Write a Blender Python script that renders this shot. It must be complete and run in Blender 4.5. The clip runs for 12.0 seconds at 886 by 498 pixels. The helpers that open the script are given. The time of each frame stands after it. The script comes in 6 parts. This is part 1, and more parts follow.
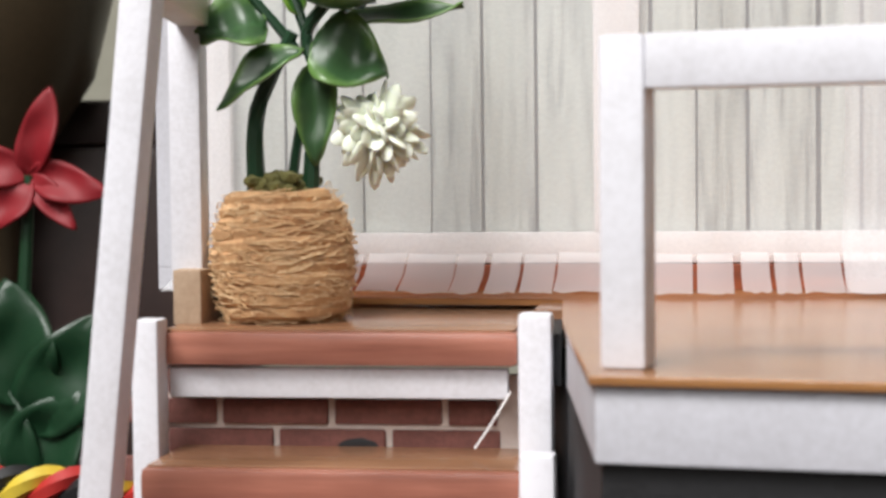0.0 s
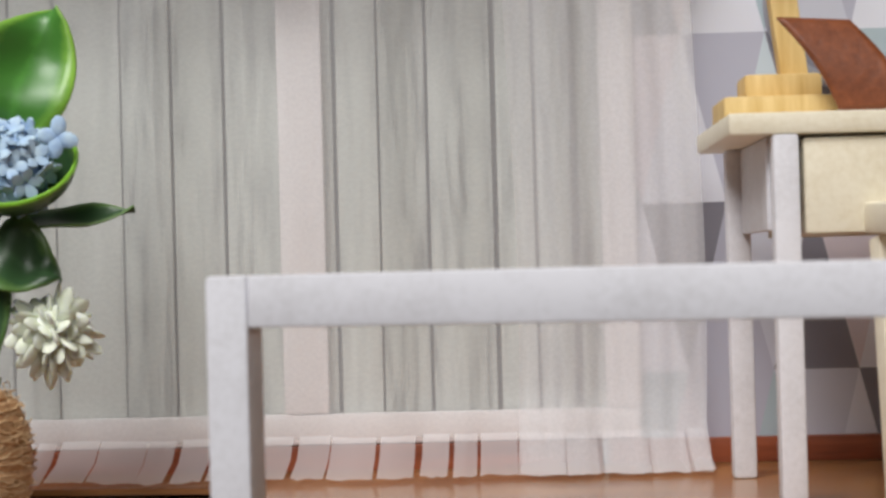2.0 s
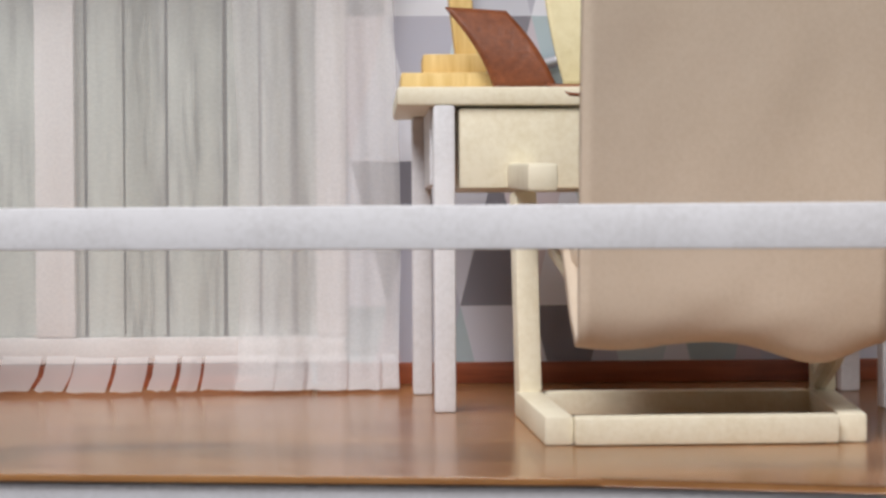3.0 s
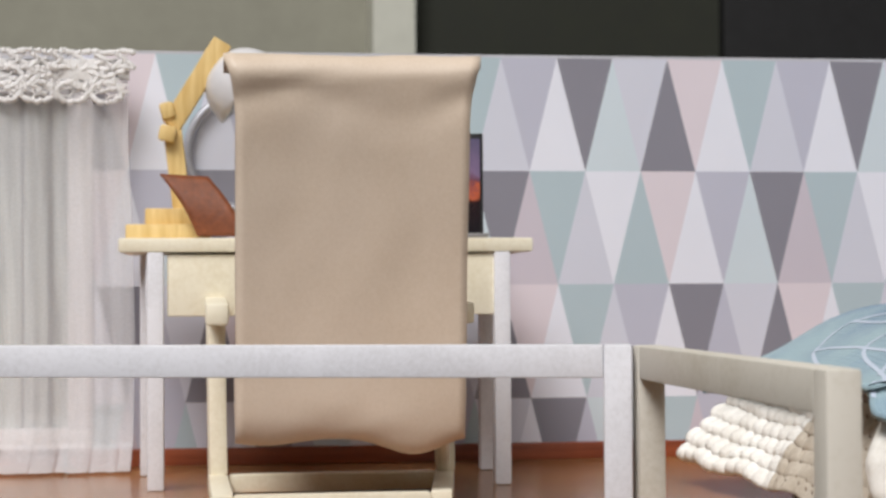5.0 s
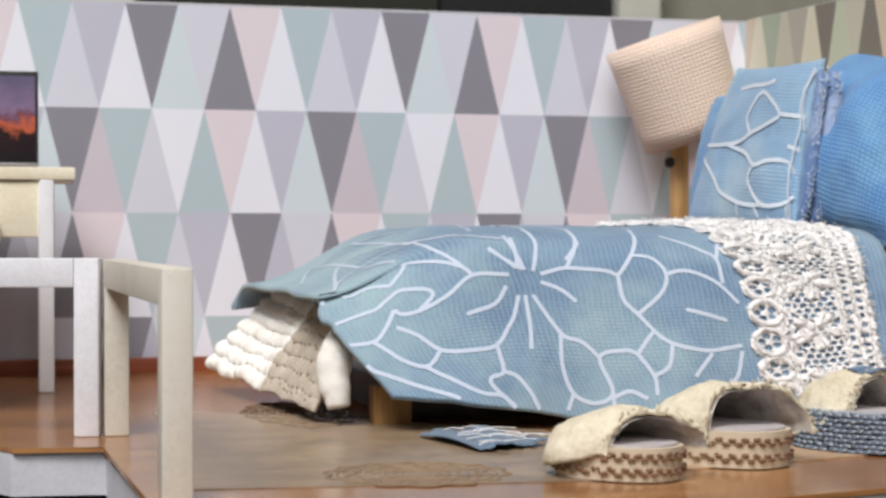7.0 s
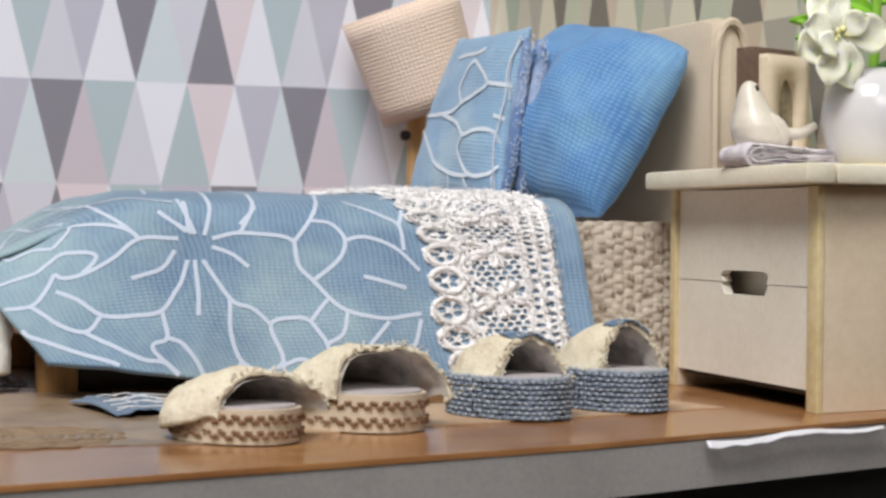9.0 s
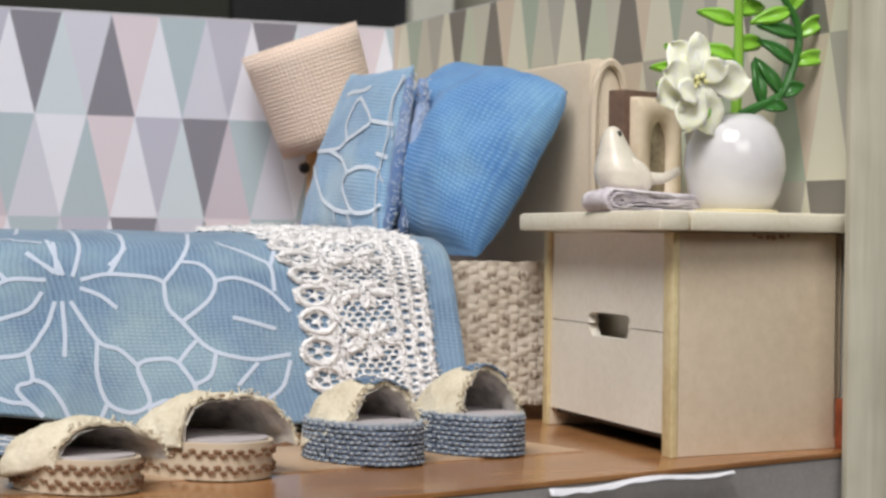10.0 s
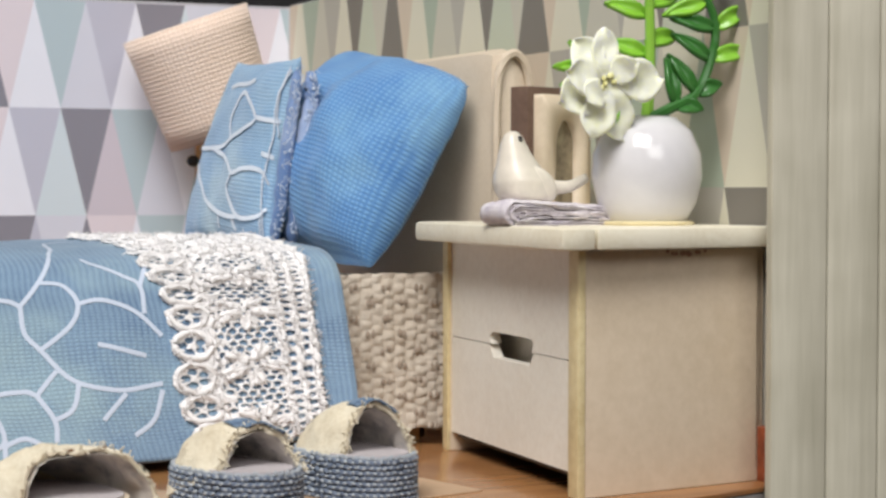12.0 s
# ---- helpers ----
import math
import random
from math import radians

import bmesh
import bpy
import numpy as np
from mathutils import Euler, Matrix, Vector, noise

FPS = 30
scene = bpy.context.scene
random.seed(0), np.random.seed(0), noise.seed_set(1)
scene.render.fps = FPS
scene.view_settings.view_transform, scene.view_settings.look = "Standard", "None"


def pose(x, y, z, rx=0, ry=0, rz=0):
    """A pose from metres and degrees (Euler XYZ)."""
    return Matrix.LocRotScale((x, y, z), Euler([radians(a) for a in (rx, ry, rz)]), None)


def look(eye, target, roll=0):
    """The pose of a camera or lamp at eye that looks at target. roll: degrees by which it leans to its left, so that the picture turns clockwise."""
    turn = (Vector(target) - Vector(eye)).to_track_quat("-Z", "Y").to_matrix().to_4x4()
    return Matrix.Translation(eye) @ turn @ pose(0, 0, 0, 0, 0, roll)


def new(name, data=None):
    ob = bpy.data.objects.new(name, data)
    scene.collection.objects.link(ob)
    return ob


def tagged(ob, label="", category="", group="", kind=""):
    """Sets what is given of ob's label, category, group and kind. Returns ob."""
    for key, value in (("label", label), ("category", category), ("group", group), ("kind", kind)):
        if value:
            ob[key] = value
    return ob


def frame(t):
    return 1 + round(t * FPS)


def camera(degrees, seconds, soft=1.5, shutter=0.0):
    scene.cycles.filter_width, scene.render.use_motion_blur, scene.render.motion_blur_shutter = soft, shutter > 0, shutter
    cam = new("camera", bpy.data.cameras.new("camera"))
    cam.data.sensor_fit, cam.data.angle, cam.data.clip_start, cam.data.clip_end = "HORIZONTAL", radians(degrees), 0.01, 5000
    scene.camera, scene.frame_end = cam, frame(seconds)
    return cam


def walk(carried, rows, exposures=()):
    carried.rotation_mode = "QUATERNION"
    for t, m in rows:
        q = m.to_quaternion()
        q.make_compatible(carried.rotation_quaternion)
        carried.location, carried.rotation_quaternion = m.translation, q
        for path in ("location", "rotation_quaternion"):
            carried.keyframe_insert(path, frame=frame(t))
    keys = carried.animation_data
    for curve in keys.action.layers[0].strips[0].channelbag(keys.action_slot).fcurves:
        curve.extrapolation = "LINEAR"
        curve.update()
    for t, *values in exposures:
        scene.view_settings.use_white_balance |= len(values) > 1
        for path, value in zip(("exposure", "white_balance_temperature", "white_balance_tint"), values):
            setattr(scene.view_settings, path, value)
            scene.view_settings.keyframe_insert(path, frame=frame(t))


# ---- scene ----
cam = camera(28.0, 12.0, 2.8)
cam.data.dof.use_dof = True
cam.data.dof.focus_distance, cam.data.dof.aperture_fstop = 0.17, 110.0
U = 0.01  # all plan numbers below are in centimetres: the place is a miniature
PATH = [
    (0, (-9.515, -15.509, 1.082), (-9.794, -13.53, 0.989), -0.6),
    (0.5, (-9.638, -15.458, 1.414), (-9.892, -13.474, 1.374), -0.6),
    (1, (-9.44, -15.379, 1.593), (-9.643, -13.389, 1.575), -0.4),
    (1.5, (-9.12, -14.9, 1.803), (-9.269, -12.906, 1.81), -0.8),
    (2, (-8.309, -15.851, 1.779), (-8.386, -13.853, 1.8), -1.5),
    (2.5, (-7.624, -17.854, 1.71), (-7.644, -15.855, 1.703), -0.8),
    (3, (-7.021, -18.392, 1.629), (-6.931, -16.394, 1.603), -0.3),
    (3.2, (-6.889, -18.844, 1.665), (-6.75, -16.849, 1.643), 0.1),
    (4.8, (-5.975, -22.358, 2.251), (-5.716, -20.375, 2.285), -0.1),
    (5, (-5.698, -23.145, 2.281), (-5.438, -21.162, 2.323), -0.3),
    (5.5, (-4.952, -23.626, 2.216), (-4.628, -21.653, 2.245), 0.1),
    (6, (-3.915, -23.829, 2.091), (-3.509, -21.87, 2.098), 0.4),
    (6.5, (-3.67, -25.558, 2.134), (-3.195, -23.615, 2.127), 0.2),
    (7, (-3.293, -25.821, 2.021), (-2.778, -23.888, 2.002), 0.0),
    (8.8, (-1.392, -25.899, 1.78), (-0.746, -24.006, 1.762), 0.4),
    (9, (-1.19, -25.96, 1.713), (-0.538, -24.07, 1.689), 0.5),
    (9.5, (-0.788, -26.025, 1.71), (-0.117, -24.141, 1.686), 0.6),
    (10, (-0.257, -26.433, 2.061), (0.428, -24.554, 2.048), 0.7),
    (10.5, (-0.086, -26.411, 2.111), (0.605, -24.534, 2.11), 0.8),
    (11, (0.238, -26.215, 2.228), (0.924, -24.336, 2.221), 0.6),
    (11.5, (0.405, -25.482, 2.403), (1.12, -23.615, 2.374), 0.4),
    (12, (0.698, -25.033, 2.649), (1.456, -23.183, 2.584), 0.1),
]
EXPOSURES = [(0, 0.05), (0.5, -0.08), (1.0, -0.2), (1.5, -0.32), (2.0, -0.58), (2.5, -0.55), (3.2, -0.5), (4.8, -0.47), (5.5, -0.5), (6.5, -0.35), (7.2, -0.34), (8.8, -0.41), (9.5, -0.41), (10.5, -0.47), (11.0, -0.48), (12, -0.36)]
walk(cam, [(t, look(Vector(e) * U, Vector(g) * U, r)) for t, e, g, r in PATH], EXPOSURES)

# ---- light: a plain living room round the miniature, lit by a ceiling panel and a window ----
world = bpy.data.worlds.new("world")
scene.world = world
world.use_nodes = True
wbg = world.node_tree.nodes["Background"]
wbg.inputs[0].default_value = (0.9, 0.93, 1.0, 1)
wbg.inputs[1].default_value = 0.15


def area_lamp(name, eye, target, sx, sy, power, color):
    data = bpy.data.lights.new(name, "AREA")
    data.shape, data.size, data.size_y, data.energy, data.color = "RECTANGLE", sx * U, sy * U, power, color
    ob = new(name, data)
    ob.matrix_world = look(Vector(eye) * U, Vector(target) * U)
    return ob


area_lamp("ceiling_lamp", (-58, -82, 126), (0, -6, 0), 80, 60, 36, (1.0, 0.985, 0.97))
area_lamp("window_light", (-15, -170, 98), (0, -8, 2), 100, 70, 12.5, (1.0, 0.985, 0.965))


# ---- materials (textures measured in centimetres) ----
def lin(r, g, b):
    return tuple(((c / 255) / 12.92 if c <= 10 else (((c / 255) + 0.055) / 1.055) ** 2.4) for c in (r, g, b)) + (1.0,)


def shader(name, rough=0.6, metal=0.0, spec=0.5):
    m = bpy.data.materials.new(name)
    m.use_nodes = True
    nt = m.node_tree
    b = nt.nodes["Principled BSDF"]
    b.inputs["Roughness"].default_value, b.inputs["Metallic"].default_value = rough, metal
    b.inputs["Specular IOR Level"].default_value = spec
    return m, nt, b


def coords(nt, scale=(1, 1, 1), uv=False):
    tc = nt.nodes.new("ShaderNodeTexCoord")
    mp = nt.nodes.new("ShaderNodeMapping")
    k = 1.0 if uv else 100.0
    mp.inputs["Scale"].default_value = (scale[0] * k, scale[1] * k, scale[2] * k)
    nt.links.new(tc.outputs["UV" if uv else "Object"], mp.inputs["Vector"])
    return mp.outputs[0]


def noise_tex(nt, vec, scale, detail=4.0, rough=0.6):
    n = nt.nodes.new("ShaderNodeTexNoise")
    n.inputs["Scale"].default_value, n.inputs["Detail"].default_value, n.inputs["Roughness"].default_value = scale, detail, rough
    nt.links.new(vec, n.inputs["Vector"])
    return n.outputs["Fac"]


def ramp(nt, fac, stops):
    r = nt.nodes.new("ShaderNodeValToRGB")
    while len(r.color_ramp.elements) < len(stops):
        r.color_ramp.elements.new(0.5)
    for e, (p, c) in zip(r.color_ramp.elements, stops):
        e.position, e.color = p, c
    nt.links.new(fac, r.inputs[0])
    return r.outputs[0]


def mixc(nt, fac, a, b, kind="MIX"):
    m = nt.nodes.new("ShaderNodeMix")
    m.data_type, m.blend_type = "RGBA", kind
    for sock, val in ((0, fac), (6, a), (7, b)):
        if isinstance(val, (int, float)):
            m.inputs[sock].default_value = val
        elif isinstance(val, tuple):
            m.inputs[sock].default_value = val
        else:
            nt.links.new(val, m.inputs[sock])
    return m.outputs[2]


def maths(nt, op, a, b=0.0):
    m = nt.nodes.new("ShaderNodeMath")
    m.operation = op
    for i, val in enumerate((a, b)):
        if isinstance(val, (int, float)):
            m.inputs[i].default_value = val
        else:
            nt.links.new(val, m.inputs[i])
    return m.outputs[0]


def bump(nt, b, height, strength=0.3, dist=0.02):
    n = nt.nodes.new("ShaderNodeBump")
    n.inputs["Strength"].default_value, n.inputs["Distance"].default_value = strength, dist * U
    nt.links.new(height, n.inputs["Height"])
    nt.links.new(n.outputs[0], b.inputs["Normal"])


def paint(name, base, dirty, rough=0.55, blotch=1.2, grain=14.0, wear=0.35, depth=0.02, stretch=(1, 1, 1)):
    """Painted or plain stuff: two colours mixed by blotches and a finer grain, with slight relief."""
    m, nt, b = shader(name, rough)
    v = coords(nt, stretch)
    big, fine = noise_tex(nt, v, blotch, 3), noise_tex(nt, v, grain, 5, 0.7)
    f = maths(nt, "MULTIPLY", maths(nt, "ADD", big, fine), 0.5)
    c = ramp(nt, f, [(0.28, dirty), (0.3 + wear, base)])
    nt.links.new(c, b.inputs["Base Color"])
    bump(nt, b, fine, 0.35, depth)
    r = maths(nt, "ADD", maths(nt, "MULTIPLY", fine, 0.25), rough - 0.12)
    nt.links.new(r, b.inputs["Roughness"])
    return m


def fabric(name, base, dark, pitch=0.045, rough=0.9, weave=0.22, depth=0.016, dirt=0.25, wash=None, pale_end=None):
    """Woven cloth; the threads follow the sheet's own coordinates in centimetres."""
    m, nt, b = shader(name, rough, 0, 0.2)
    v = coords(nt, (1, 1, 1), True)
    hs = []
    for ax in ("X", "Y"):
        w = nt.nodes.new("ShaderNodeTexWave")
        w.bands_direction = ax
        w.inputs["Scale"].default_value = 0.314 / pitch
        w.inputs["Distortion"].default_value = 1.2
        w.inputs["Detail"].default_value = 2
        w.inputs["Detail Scale"].default_value = 3
        nt.links.new(v, w.inputs["Vector"])
        hs.append(w.outputs["Fac"])
    h = maths(nt, "MULTIPLY", maths(nt, "ADD", hs[0], 0.15), maths(nt, "ADD", hs[1], 0.15))
    big = noise_tex(nt, v, 1.3, 3)
    fuzz = noise_tex(nt, v, 30, 4)
    f = maths(nt, "ADD", maths(nt, "MULTIPLY", h, weave), maths(nt, "MULTIPLY", maths(nt, "ADD", big, maths(nt, "MULTIPLY", fuzz, dirt * 2)), 0.5))
    c = ramp(nt, f, [(0.2, dark), (0.62, base)])
    if wash:
        mott = noise_tex(nt, coords(nt), 0.62, 4, 0.65)
        if pale_end:  # paler towards the foot end: sheen of upturned cloth put into colour
            sx = nt.nodes.new("ShaderNodeSeparateXYZ")
            nt.links.new(coords(nt), sx.inputs[0])
            mott = maths(nt, "ADD", mott, maths(nt, "MAXIMUM", maths(nt, "MULTIPLY", maths(nt, "SUBTRACT", pale_end, sx.outputs[0]), 0.055), 0.0))
        faded = ramp(nt, mott, [(0.49, (0, 0, 0, 1)), (0.76, (0.7, 0.7, 0.7, 1))])
        c = mixc(nt, faded, c, wash)
    nt.links.new(c, b.inputs["Base Color"])
    bump(nt, b, maths(nt, "ADD", h, maths(nt, "MULTIPLY", fuzz, 0.5)), 0.4, depth)
    b.inputs["Sheen Weight"].default_value = 0.25
    return m


def wood(name, light, dark, grain=(0.6, 9, 9), rough=0.5, spec=0.5, depth=0.015):
    m, nt, b = shader(name, rough, 0, spec)
    v = coords(nt, grain)
    g = noise_tex(nt, v, 1.0, 6, 0.65)
    blot = noise_tex(nt, coords(nt), 0.7, 3)
    c = ramp(nt, maths(nt, "ADD", maths(nt, "MULTIPLY", g, 0.65), maths(nt, "MULTIPLY", blot, 0.35)), [(0.36, dark), (0.62, light)])
    nt.links.new(c, b.inputs["Base Color"])
    bump(nt, b, g, 0.25, depth)
    return m


def plain(name, color, rough=0.5, spec=0.5, metal=0.0, subsurf=0.0):
    m, nt, b = shader(name, rough, metal, spec)
    fine = noise_tex(nt, coords(nt), 8, 4)
    c = ramp(nt, fine, [(0.3, tuple(x * (0.96 if rough < 0.2 else 0.86) for x in color[:3]) + (1,)), (0.7, color)])
    nt.links.new(c, b.inputs["Base Color"])
    if subsurf:
        b.inputs["Subsurface Weight"].default_value = subsurf
        b.inputs["Subsurface Radius"].default_value = (0.002, 0.002, 0.0012)
    return m


def wallpaper(name, color):
    """Matt printed paper with a very faint tooth and mottled ink."""
    m, nt, b = shader(name, 0.62, 0, 0.35)
    v = coords(nt)
    big, fine = noise_tex(nt, v, 0.9, 3), noise_tex(nt, v, 60, 3)
    c = mixc(nt, maths(nt, "MULTIPLY", big, 0.22), color, tuple(x * 0.72 for x in color[:3]) + (1,))
    nt.links.new(c, b.inputs["Base Color"])
    bump(nt, b, fine, 0.12, 0.006)
    return m


WHITE = paint("white_paint", lin(227, 227, 234), lin(206, 205, 210), 0.55, 1.6, 22, 0.25, 0.008)
# dimmer copy of the white paint, for railing faces in shade
WARMWHITE = paint("dull_warm_white_paint", lin(216, 211, 201), lin(196, 189, 174), 0.55, 1.0, 20, 0.25, 0.008)
CREAM = paint("cream_paint", lin(239, 232, 212), lin(222, 211, 184), 0.5, 1.3, 18, 0.25, 0.01)
OFFWHITE = paint("foamboard_white", lin(200, 200, 208), lin(176, 175, 181), 0.7, 0.8, 22, 0.3, 0.006)
EDGEGREY = paint("grey_board_edge", lin(158, 154, 152), lin(132, 128, 126), 0.8, 0.8, 22, 0.3, 0.006)
WINGBOARD = wood("beige_grey_board", lin(212, 207, 190), lin(170, 165, 146), (2.6, 2.6, 0.12), 0.75)
DARKGROOVE = paint("dark_grey_groove", lin(88, 88, 84), lin(62, 62, 60), 0.9)
BLACK = paint("black_paint", lin(30, 30, 33), lin(14, 14, 16), 0.6)
FLOORWOOD = wood("printed_floor_wood", lin(172, 125, 80), lin(130, 86, 54), (0.4, 3, 3), 0.2, 0.55, 0.004)
DARKFLOOR = wood("red_brown_wood", lin(160, 84, 52), lin(104, 46, 26), (0.5, 8, 8), 0.38)
TREADTOP = wood("glossy_brown_tread", lin(164, 122, 92), lin(118, 82, 60), (0.5, 6, 6), 0.22, 0.5, 0.006)
REDWOOD = wood("varnished_red_wood", lin(174, 116, 98), lin(130, 80, 66), (0.5, 9, 9), 0.28, 0.6)
BALSA = wood("pale_balsa_wood", lin(236, 208, 146), lin(206, 168, 98), (9, 9, 0.8), 0.6)
TANWOOD = wood("tan_wood", lin(205, 165, 112), lin(160, 116, 66), (9, 9, 0.8), 0.55)
# dark wood of table and floor; under bed and nightstand it paints shade
DARKWOOD_SHADE = wood("dark_wood_and_shade", lin(58, 42, 34), lin(28, 20, 18), (1, 6, 6), 0.5)
HEADLEATHER = paint("pale_tan_leather", lin(212, 197, 177), lin(196, 179, 156), 0.5, 0.8, 24, 0.3, 0.006)
LEATHER = paint("tan_leather", lin(217, 200, 183), lin(203, 184, 164), 0.45, 0.8, 30, 0.3, 0.005)
BRICK = paint("red_brick", lin(136, 88, 80), lin(88, 54, 50), 0.8, 3.0, 20, 0.3, 0.03)
MORTAR = paint("mortar", lin(234, 222, 214), lin(206, 188, 178), 0.9)
def leaf_plastic(name, mid, edge):
    """Moulded leaf: a darker middle along the rib, paler towards both margins."""
    m, nt, b = shader(name, 0.36, 0, 0.5)
    sep = nt.nodes.new("ShaderNodeSeparateXYZ")
    nt.links.new(coords(nt, (1, 1, 1), True), sep.inputs[0])
    away = maths(nt, "MULTIPLY", maths(nt, "ABSOLUTE", maths(nt, "SUBTRACT", sep.outputs[1], 0.5)), 2.0)
    n = noise_tex(nt, coords(nt), 5, 4)
    f = maths(nt, "ADD", away, maths(nt, "MULTIPLY", maths(nt, "SUBTRACT", n, 0.5), 0.5))
    nt.links.new(ramp(nt, f, [(0.0, tuple(x * 1.25 for x in mid[:3]) + (1,)), (0.12, mid), (0.6, mid), (1.0, edge)]), b.inputs["Base Color"])
    b.inputs["Subsurface Weight"].default_value = 0.08
    b.inputs["Subsurface Radius"].default_value = (0.002, 0.002, 0.0012)
    bump(nt, b, n, 0.2, 0.02)
    return m


GREEN = leaf_plastic("leaf_green_plastic", lin(50, 80, 47), lin(98, 134, 68))
DARKGREEN = plain("stem_green_plastic", lin(30, 62, 40), 0.35)
DARKFERN = plain("dark_fern_plastic", lin(56, 112, 48), 0.3, subsurf=0.08)
LIME = plain("lime_green_plastic", lin(138, 196, 62), 0.3, subsurf=0.25)
MIDGREEN = leaf_plastic("fern_green_plastic", lin(72, 130, 50), lin(140, 190, 70))
BLUEPETAL = paint("pale_blue_petal", lin(196, 220, 236), lin(128, 164, 214), 0.6, 3.0, 9, 0.3, 0.01)
WHITEPETAL = plain("greenish_white_petal", lin(238, 243, 228), 0.6, subsurf=0.3)
YELLOWPETAL = plain("cream_petal", lin(246, 247, 230), 0.6, 0.3, subsurf=0.7)
JUTE = paint("jute_twine", lin(216, 174, 128), lin(168, 116, 74), 0.75, 2.2, 24, 0.3, 0.05)
JUTEFUZZ = paint("pale_jute_fuzz", lin(232, 204, 164), lin(204, 164, 116), 0.8, 2.0, 20)
MOSS = paint("dry_moss", lin(120, 116, 66), lin(66, 62, 34), 0.95, 4, 20, 0.3, 0.06)
BLUECLOTH = fabric("blue_linen", lin(112, 158, 202), lin(60, 108, 172), 0.05, weave=0.24, depth=0.022, wash=lin(140, 182, 208))
QUILTCLOTH = fabric("faded_blue_cotton", lin(130, 156, 180), lin(78, 102, 136), 0.06, weave=0.42, wash=lin(166, 190, 194), pale_end=3.2)
BLUENET = fabric("dark_blue_net", lin(112, 134, 158), lin(56, 72, 98), 0.07, weave=0.5)
PALEQUILT = fabric("pale_blue_cotton", lin(150, 182, 208), lin(98, 134, 180), 0.045, weave=0.32, wash=lin(188, 210, 216))
PILLOWPRINT = fabric("white_pillow_print", lin(230, 235, 241), lin(196, 208, 224), 0.06, depth=0.01)
PRINTWHITE = fabric("white_print", lin(212, 219, 231), lin(176, 190, 212), 0.06, depth=0.015)
YARN = paint("white_yarn", lin(242, 240, 240), lin(220, 217, 216), 0.95, 2.0, 40, 0.3, 0.03)
KNIT = paint("cream_knit", lin(248, 246, 242), lin(218, 213, 204), 0.95, 2.0, 30, 0.3, 0.04)
SHADECLOTH = fabric("tan_burlap", lin(244, 222, 206), lin(230, 204, 184), 0.06, weave=0.16, depth=0.03)
SHOECREAM = paint("fluffy_cream_cotton", lin(234, 227, 208), lin(200, 186, 158), 0.95, 2.2, 26, 0.35, 0.06)
SHOEIN = paint("grey_print_lining", lin(208, 202, 194), lin(62, 66, 92), 0.9, 3.4, 5, 0.22, 0.02)
INSOLE = paint("grey_lilac_insole", lin(196, 190, 192), lin(168, 160, 162), 0.9, 2.0, 12)
NIGHTCREAM = paint("yellowed_cream_paint", lin(222, 205, 182), lin(204, 186, 160), 0.5, 0.5, 9, 0.3, 0.01)
# tan knit, darkened so its colour also holds the shade beside the bed
KNITSIDE_SHADED = paint("shaded_tan_knit", lin(214, 205, 192), lin(176, 163, 146), 0.95, 3.0, 12, 0.5, 0.05)
# brown that carries the shade inside the knit's holes
KNITHOLE_SHADE = paint("shade_brown_knit_hollow", lin(166, 152, 138), lin(136, 120, 104), 0.95)
EDGEYELLOW = paint("yellowed_edge", lin(228, 212, 168), lin(198, 176, 126), 0.5, 3.0, 10, 0.3, 0.02)
DRAWERWHITE = paint("warm_drawer_white", lin(242, 237, 226), lin(226, 218, 204), 0.5, 0.7, 12, 0.3, 0.008)
BRAIDTAN = paint("tan_braid", lin(142, 108, 82), lin(108, 80, 58), 0.9, 3, 24)
SOLECREAM = fabric("cream_sole_cloth", lin(222, 208, 186), lin(190, 172, 148), 0.05)
BRAIDBLUE = paint("blue_braid", lin(116, 128, 146), lin(78, 90, 112), 0.9, 3, 24)
BRAIDWHITE = paint("white_braid", lin(172, 178, 184), lin(128, 138, 150), 0.9, 3, 24)
CERAMIC = plain("white_ceramic", lin(216, 214, 217), 0.12, 0.6)
PORCELAIN = plain("cream_porcelain", lin(234, 226, 212), 0.3, 0.5)
PAPER = paint("old_paper", lin(224, 218, 222), lin(150, 138, 160), 0.8, 6, 30, 0.25)
BOOKCOVER = paint("brown_book_cover", lin(150, 84, 48), lin(90, 44, 24), 0.45, 2.2, 14)
PAGE = paint("cream_page", lin(236, 226, 190), lin(214, 200, 156), 0.8)
INK = plain("black_ink", lin(18, 18, 20), 0.5)

# printed laptop picture: dusk sky over a dark skyline with orange rock
m_, nt_, b_ = shader("laptop_picture", 0.25)
v_ = coords(nt_, (1, 1, 1), True)
sep_ = nt_.nodes.new("ShaderNodeSeparateXYZ")
nt_.links.new(v_, sep_.inputs[0])
n_ = noise_tex(nt_, v_, 4.5, 4)
h_ = maths(nt_, "ADD", sep_.outputs[1], maths(nt_, "MULTIPLY", maths(nt_, "SUBTRACT", n_, 0.5), 0.55))
nt_.links.new(ramp(nt_, h_, [(0.0, lin(26, 22, 28)), (0.3, lin(40, 26, 30)), (0.42, lin(190, 96, 66)), (0.5, lin(110, 70, 84)), (0.62, lin(128, 108, 140)), (1.0, lin(96, 90, 118))]), b_.inputs["Base Color"])
SCREEN = m_

